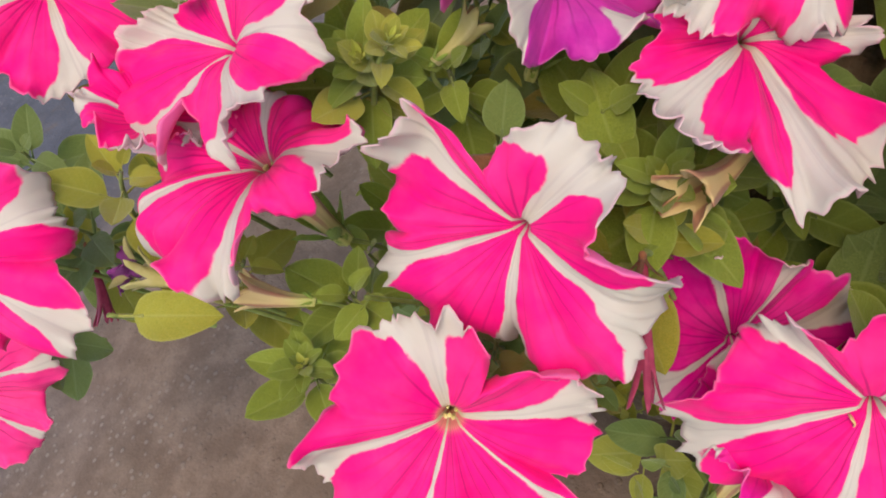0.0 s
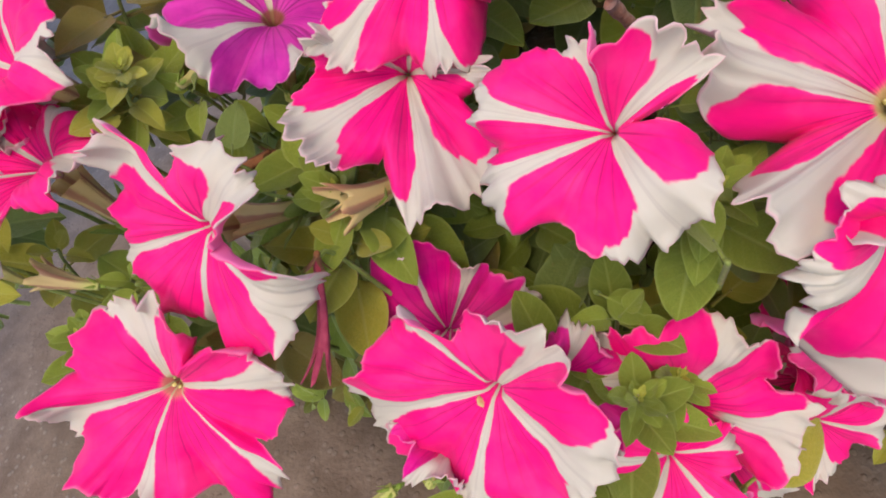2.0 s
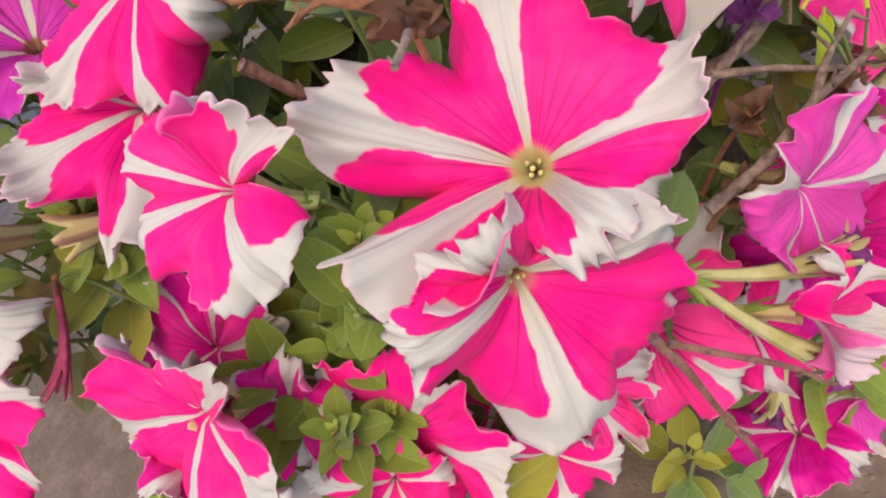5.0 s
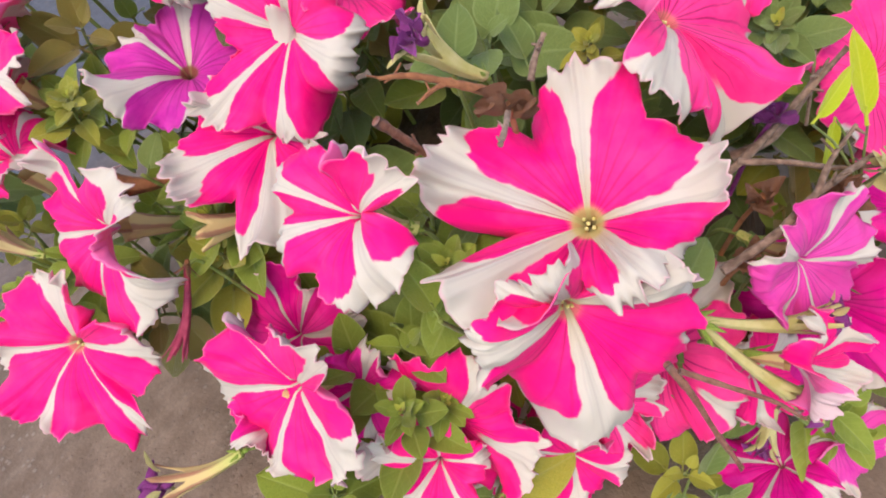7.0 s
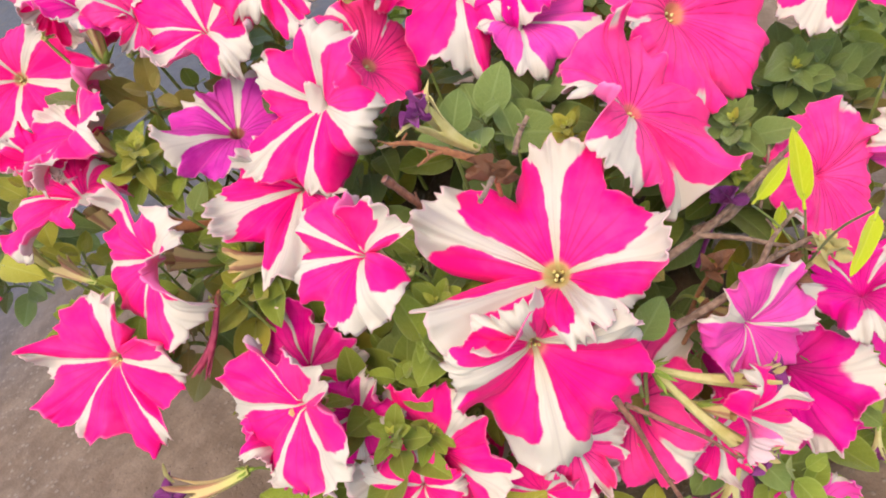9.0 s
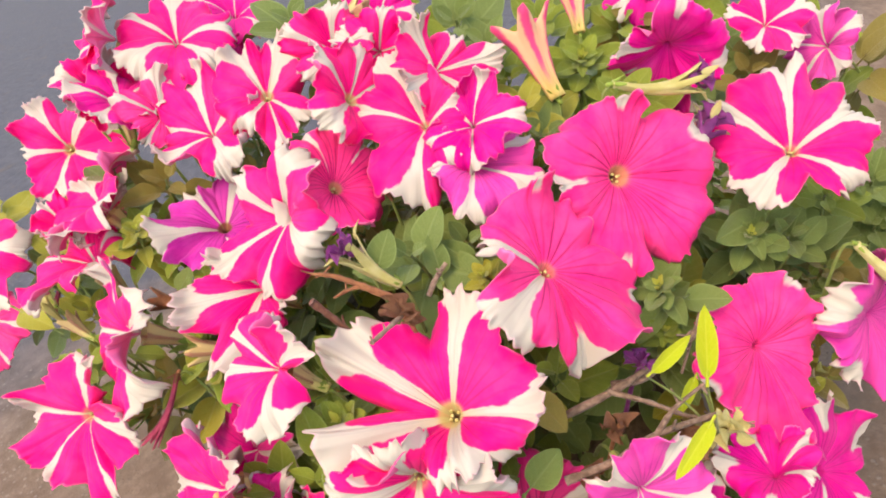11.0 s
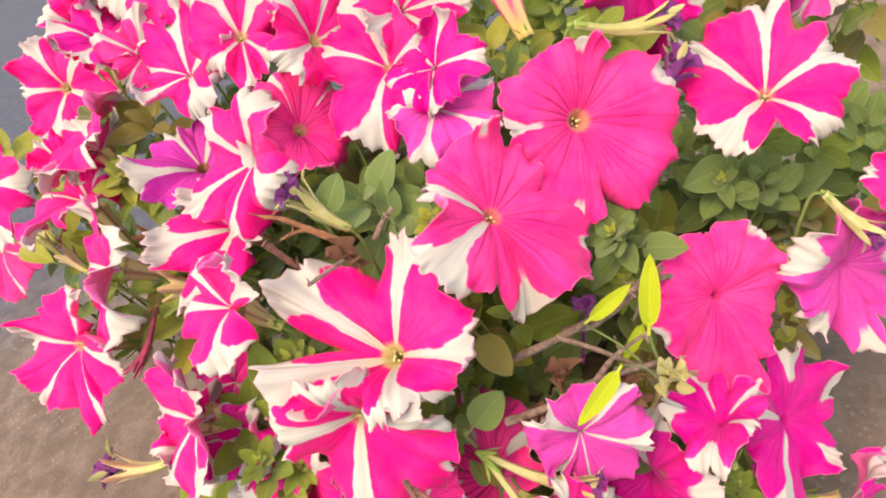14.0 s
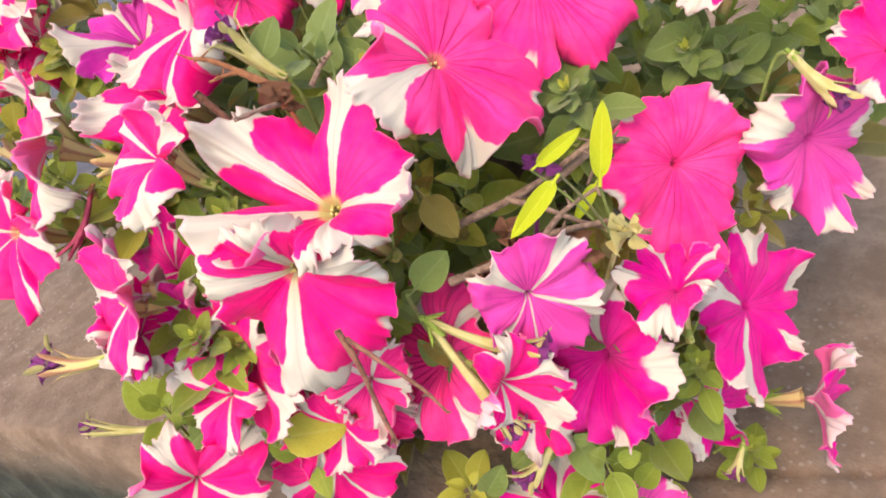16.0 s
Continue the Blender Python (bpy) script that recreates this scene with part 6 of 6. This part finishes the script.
leafy_shoot((0.401, 0.208, 0.037), (-0.181, -0.677, 0.713), 0.0296, 7, LEAF_COOL, 658, False, "petunia shoot with oval leaves behind a flower")
leafy_shoot((0.386, 0.213, 0.069), (-0.181, -0.677, 0.713), 0.0331, 8, LEAF_COOL, 659, False, "petunia shoot with oval leaves behind a flower")
leafy_shoot((0.385, 0.218, 0.062), (-0.092, -0.013, 0.996), 0.0303, 8, LEAF_COOL, 662, False, "petunia shoot with oval leaves behind a flower")
leafy_shoot((0.396, 0.196, 0.047), (-0.092, -0.013, 0.996), 0.0338, 6, LEAF, 663, False, "petunia shoot with oval leaves behind a flower")
leafy_shoot((0.37, 0.333, 0.133), (0.768, -0.391, 0.508), 0.0314, 8, LEAF, 664, False, "petunia shoot with oval leaves behind a flower")
leafy_shoot((0.389, 0.315, 0.132), (0.768, -0.391, 0.508), 0.0307, 7, LEAF_COOL, 665, False, "petunia shoot with oval leaves behind a flower")
leafy_shoot((0.41, 0.331, 0.128), (0.354, -0.33, 0.875), 0.0338, 8, LEAF_OLIVE, 666, False, "petunia shoot with oval leaves behind a flower")
leafy_shoot((0.434, 0.338, 0.114), (0.354, -0.33, 0.875), 0.0352, 7, LEAF_OLIVE, 667, False, "petunia shoot with oval leaves behind a flower")
leafy_shoot((0.196, 0.091, 0.058), (0.681, -0.409, 0.607), 0.0303, 6, LEAF_COOL, 670, False, "petunia shoot with oval leaves behind a flower")
leafy_shoot((0.169, 0.096, 0.029), (0.681, -0.409, 0.607), 0.0331, 6, LEAF_COOL, 671, False, "petunia shoot with oval leaves behind a flower")
leafy_shoot((0.316, 0.191, 0.042), (-0.174, -0.571, 0.802), 0.0339, 8, LEAF_COOL, 674, False, "petunia shoot with oval leaves behind a flower")
leafy_shoot((0.303, 0.199, 0.074), (-0.174, -0.571, 0.802), 0.0286, 6, LEAF_COOL, 675, False, "petunia shoot with oval leaves behind a flower")
leafy_shoot((0.263, 0.147, 0.082), (0.038, -0.726, 0.686), 0.0355, 7, LEAF, 676, False, "petunia shoot with oval leaves behind a flower")
leafy_shoot((0.25, 0.152, 0.09), (0.038, -0.726, 0.686), 0.0357, 7, LEAF, 677, False, "petunia shoot with oval leaves behind a flower")
leafy_shoot((0.32, 0.387, 0.256), (0.218, -0.945, 0.242), 0.034, 8, LEAF, 682, False, "petunia shoot with oval leaves behind a flower")
leafy_shoot((0.31, 0.375, 0.25), (0.218, -0.945, 0.242), 0.0356, 6, LEAF_OLIVE, 683, False, "petunia shoot with oval leaves behind a flower")
leafy_shoot((0.352, 0.409, 0.21), (0.325, -0.283, 0.902), 0.0358, 6, LEAF, 684, False, "petunia shoot with oval leaves behind a flower")
leafy_shoot((0.327, 0.398, 0.202), (0.325, -0.283, 0.902), 0.0328, 6, LEAF_COOL, 685, False, "petunia shoot with oval leaves behind a flower")
leafy_shoot((0.385, 0.442, 0.176), (-0.275, -0.54, 0.795), 0.0307, 6, LEAF, 686, False, "petunia shoot with oval leaves behind a flower")
leafy_shoot((0.4, 0.443, 0.193), (-0.275, -0.54, 0.795), 0.0356, 8, LEAF_OLIVE, 687, False, "petunia shoot with oval leaves behind a flower")
leafy_shoot((0.1, 0.25, 0.287), (-0.262, -0.514, 0.817), 0.0302, 6, LEAF_OLIVE, 688, False, "petunia shoot with oval leaves behind a flower")
leafy_shoot((0.079, 0.23, 0.302), (-0.262, -0.514, 0.817), 0.0317, 8, LEAF_COOL, 689, False, "petunia shoot with oval leaves behind a flower")
leafy_shoot((0.092, 0.22, 0.232), (0.285, 0.04, 0.958), 0.0321, 6, LEAF, 690, False, "petunia shoot with oval leaves behind a flower")
leafy_shoot((0.055, 0.184, 0.254), (0.285, 0.04, 0.958), 0.0313, 7, LEAF_COOL, 691, False, "petunia shoot with oval leaves behind a flower")
leafy_shoot((0.269, 0.15, 0.054), (0.199, -0.744, 0.638), 0.0326, 6, LEAF_OLIVE, 692, False, "petunia shoot with oval leaves behind a flower")
leafy_shoot((0.274, 0.175, 0.076), (0.199, -0.744, 0.638), 0.0282, 8, LEAF, 693, False, "petunia shoot with oval leaves behind a flower")
leafy_shoot((0.306, 0.144, 0.118), (0.865, -0.2, 0.46), 0.0288, 8, LEAF, 694, False, "petunia shoot with oval leaves behind a flower")
leafy_shoot((0.312, 0.15, 0.121), (0.865, -0.2, 0.46), 0.0296, 7, LEAF_COOL, 695, False, "petunia shoot with oval leaves behind a flower")
leafy_shoot((0.062, 0.307, 0.25), (0.342, -0.03, 0.939), 0.0297, 6, LEAF, 696, False, "petunia shoot with oval leaves behind a flower")
leafy_shoot((0.069, 0.288, 0.232), (0.342, -0.03, 0.939), 0.0313, 7, LEAF_OLIVE, 697, False, "petunia shoot with oval leaves behind a flower")
leafy_shoot((0.169, 0.286, 0.22), (0.415, -0.25, 0.875), 0.0336, 6, LEAF_COOL, 698, False, "petunia shoot with oval leaves behind a flower")
leafy_shoot((0.199, 0.303, 0.251), (0.415, -0.25, 0.875), 0.0355, 8, LEAF_COOL, 699, False, "petunia shoot with oval leaves behind a flower")
leafy_shoot((0.277, 0.407, 0.215), (0.309, -0.331, 0.892), 0.0294, 7, LEAF_COOL, 700, False, "petunia shoot with oval leaves behind a flower")
leafy_shoot((0.265, 0.413, 0.193), (0.309, -0.331, 0.892), 0.0334, 8, LEAF_COOL, 701, False, "petunia shoot with oval leaves behind a flower")


# ---- foliage filling the clump ----
def dome(x, y):
    q = 1 - ((x - 0.21) / 0.24) ** 2 - ((y - 0.30) / 0.235) ** 2
    return 0.285 * math.sqrt(q) - 0.045 if q > 0 else None


class Foliage:
    """Many leafy stems joined into one mesh; one material slot for each kind of leaf."""

    def __init__(self):
        self.bm, self.mats = bmesh.new(), [LEAF, LEAF_COOL, LEAF_OLD, LEAF_OLIVE]

    def leaf(self, me, at, direction, up, length, slot):
        y = Vector(direction).normalized()
        x = y.cross(Vector(up)).normalized()
        m = Matrix((x, y, x.cross(y))).transposed().to_4x4()
        m.translation = Vector(at)
        nv, nf = len(self.bm.verts), len(self.bm.faces)
        self.bm.from_mesh(me)
        self.bm.verts.ensure_lookup_table()
        self.bm.faces.ensure_lookup_table()
        m = m @ Matrix.Scale(length, 4)
        for v in self.bm.verts[nv:]:
            v.co = m @ v.co
        for f in self.bm.faces[nf:]:
            f.material_index = slot

    def shoot(self, at, direction, size, leaves, mat, seed, stem=0.04):
        g = random.Random(seed)
        u, v, n = axes(direction)
        at, slot = Vector(at), self.mats.index(mat)
        for i in range(leaves):
            t = i / max(1, leaves - 1)
            b = 2.4 * i + g.uniform(-0.3, 0.3)
            out = u * math.cos(b) + v * math.sin(b)
            lift = 0.9 - 0.85 * t + g.uniform(-0.15, 0.15)
            self.leaf(g.choice(BROAD[mat.name]), at + n * (-0.75 * stem * t ** 1.2), out + n * lift, n - out * lift * 0.7 + Vector((0, 0, 0.25)), size * (0.30 + 0.66 * t) * g.uniform(0.85, 1.15), slot)


foliage = Foliage()
g = random.Random(11)
count = 0
while count < 190:
    x, y = g.uniform(-0.02, 0.43), g.uniform(0.07, 0.53)
    z = dome(x, y)
    if z is None or z < 0.0:
        continue
    z -= g.uniform(0.004, 0.040)
    out = Vector(((x - 0.205) / 0.055, (y - 0.30) / 0.050, max(z, 0.05) / 0.08)).normalized()
    d = (out + Vector((g.uniform(-0.4, 0.4), g.uniform(-0.4, 0.4), 0.5))).normalized()
    mat = g.choice((LEAF, LEAF, LEAF_COOL, LEAF_COOL, LEAF_OLD, LEAF_OLIVE))
    foliage.shoot((x, y, z), d, g.uniform(0.026, 0.038), g.choice((5, 6, 7)), mat, 1000 + count)
    count += 1
g = random.Random(23)
for i in range(46):
    x = g.uniform(0.04, 0.27)
    d = Vector((g.uniform(-0.5, 0.5), g.uniform(-0.9, -0.2), g.uniform(0.4, 1.0))).normalized()
    foliage.shoot((x, g.uniform(0.130, 0.175), g.uniform(0.015, 0.125)), d, g.uniform(0.022, 0.031), g.choice((5, 6, 7)), g.choice((LEAF_OLIVE, LEAF_OLIVE, LEAF_OLD, LEAF_COOL)), 1400 + i)
tagged(link("clump_foliage", foliage.bm, foliage.mats), "dense oval petunia leaves deep inside the clump", "foliage", kind="stuff")
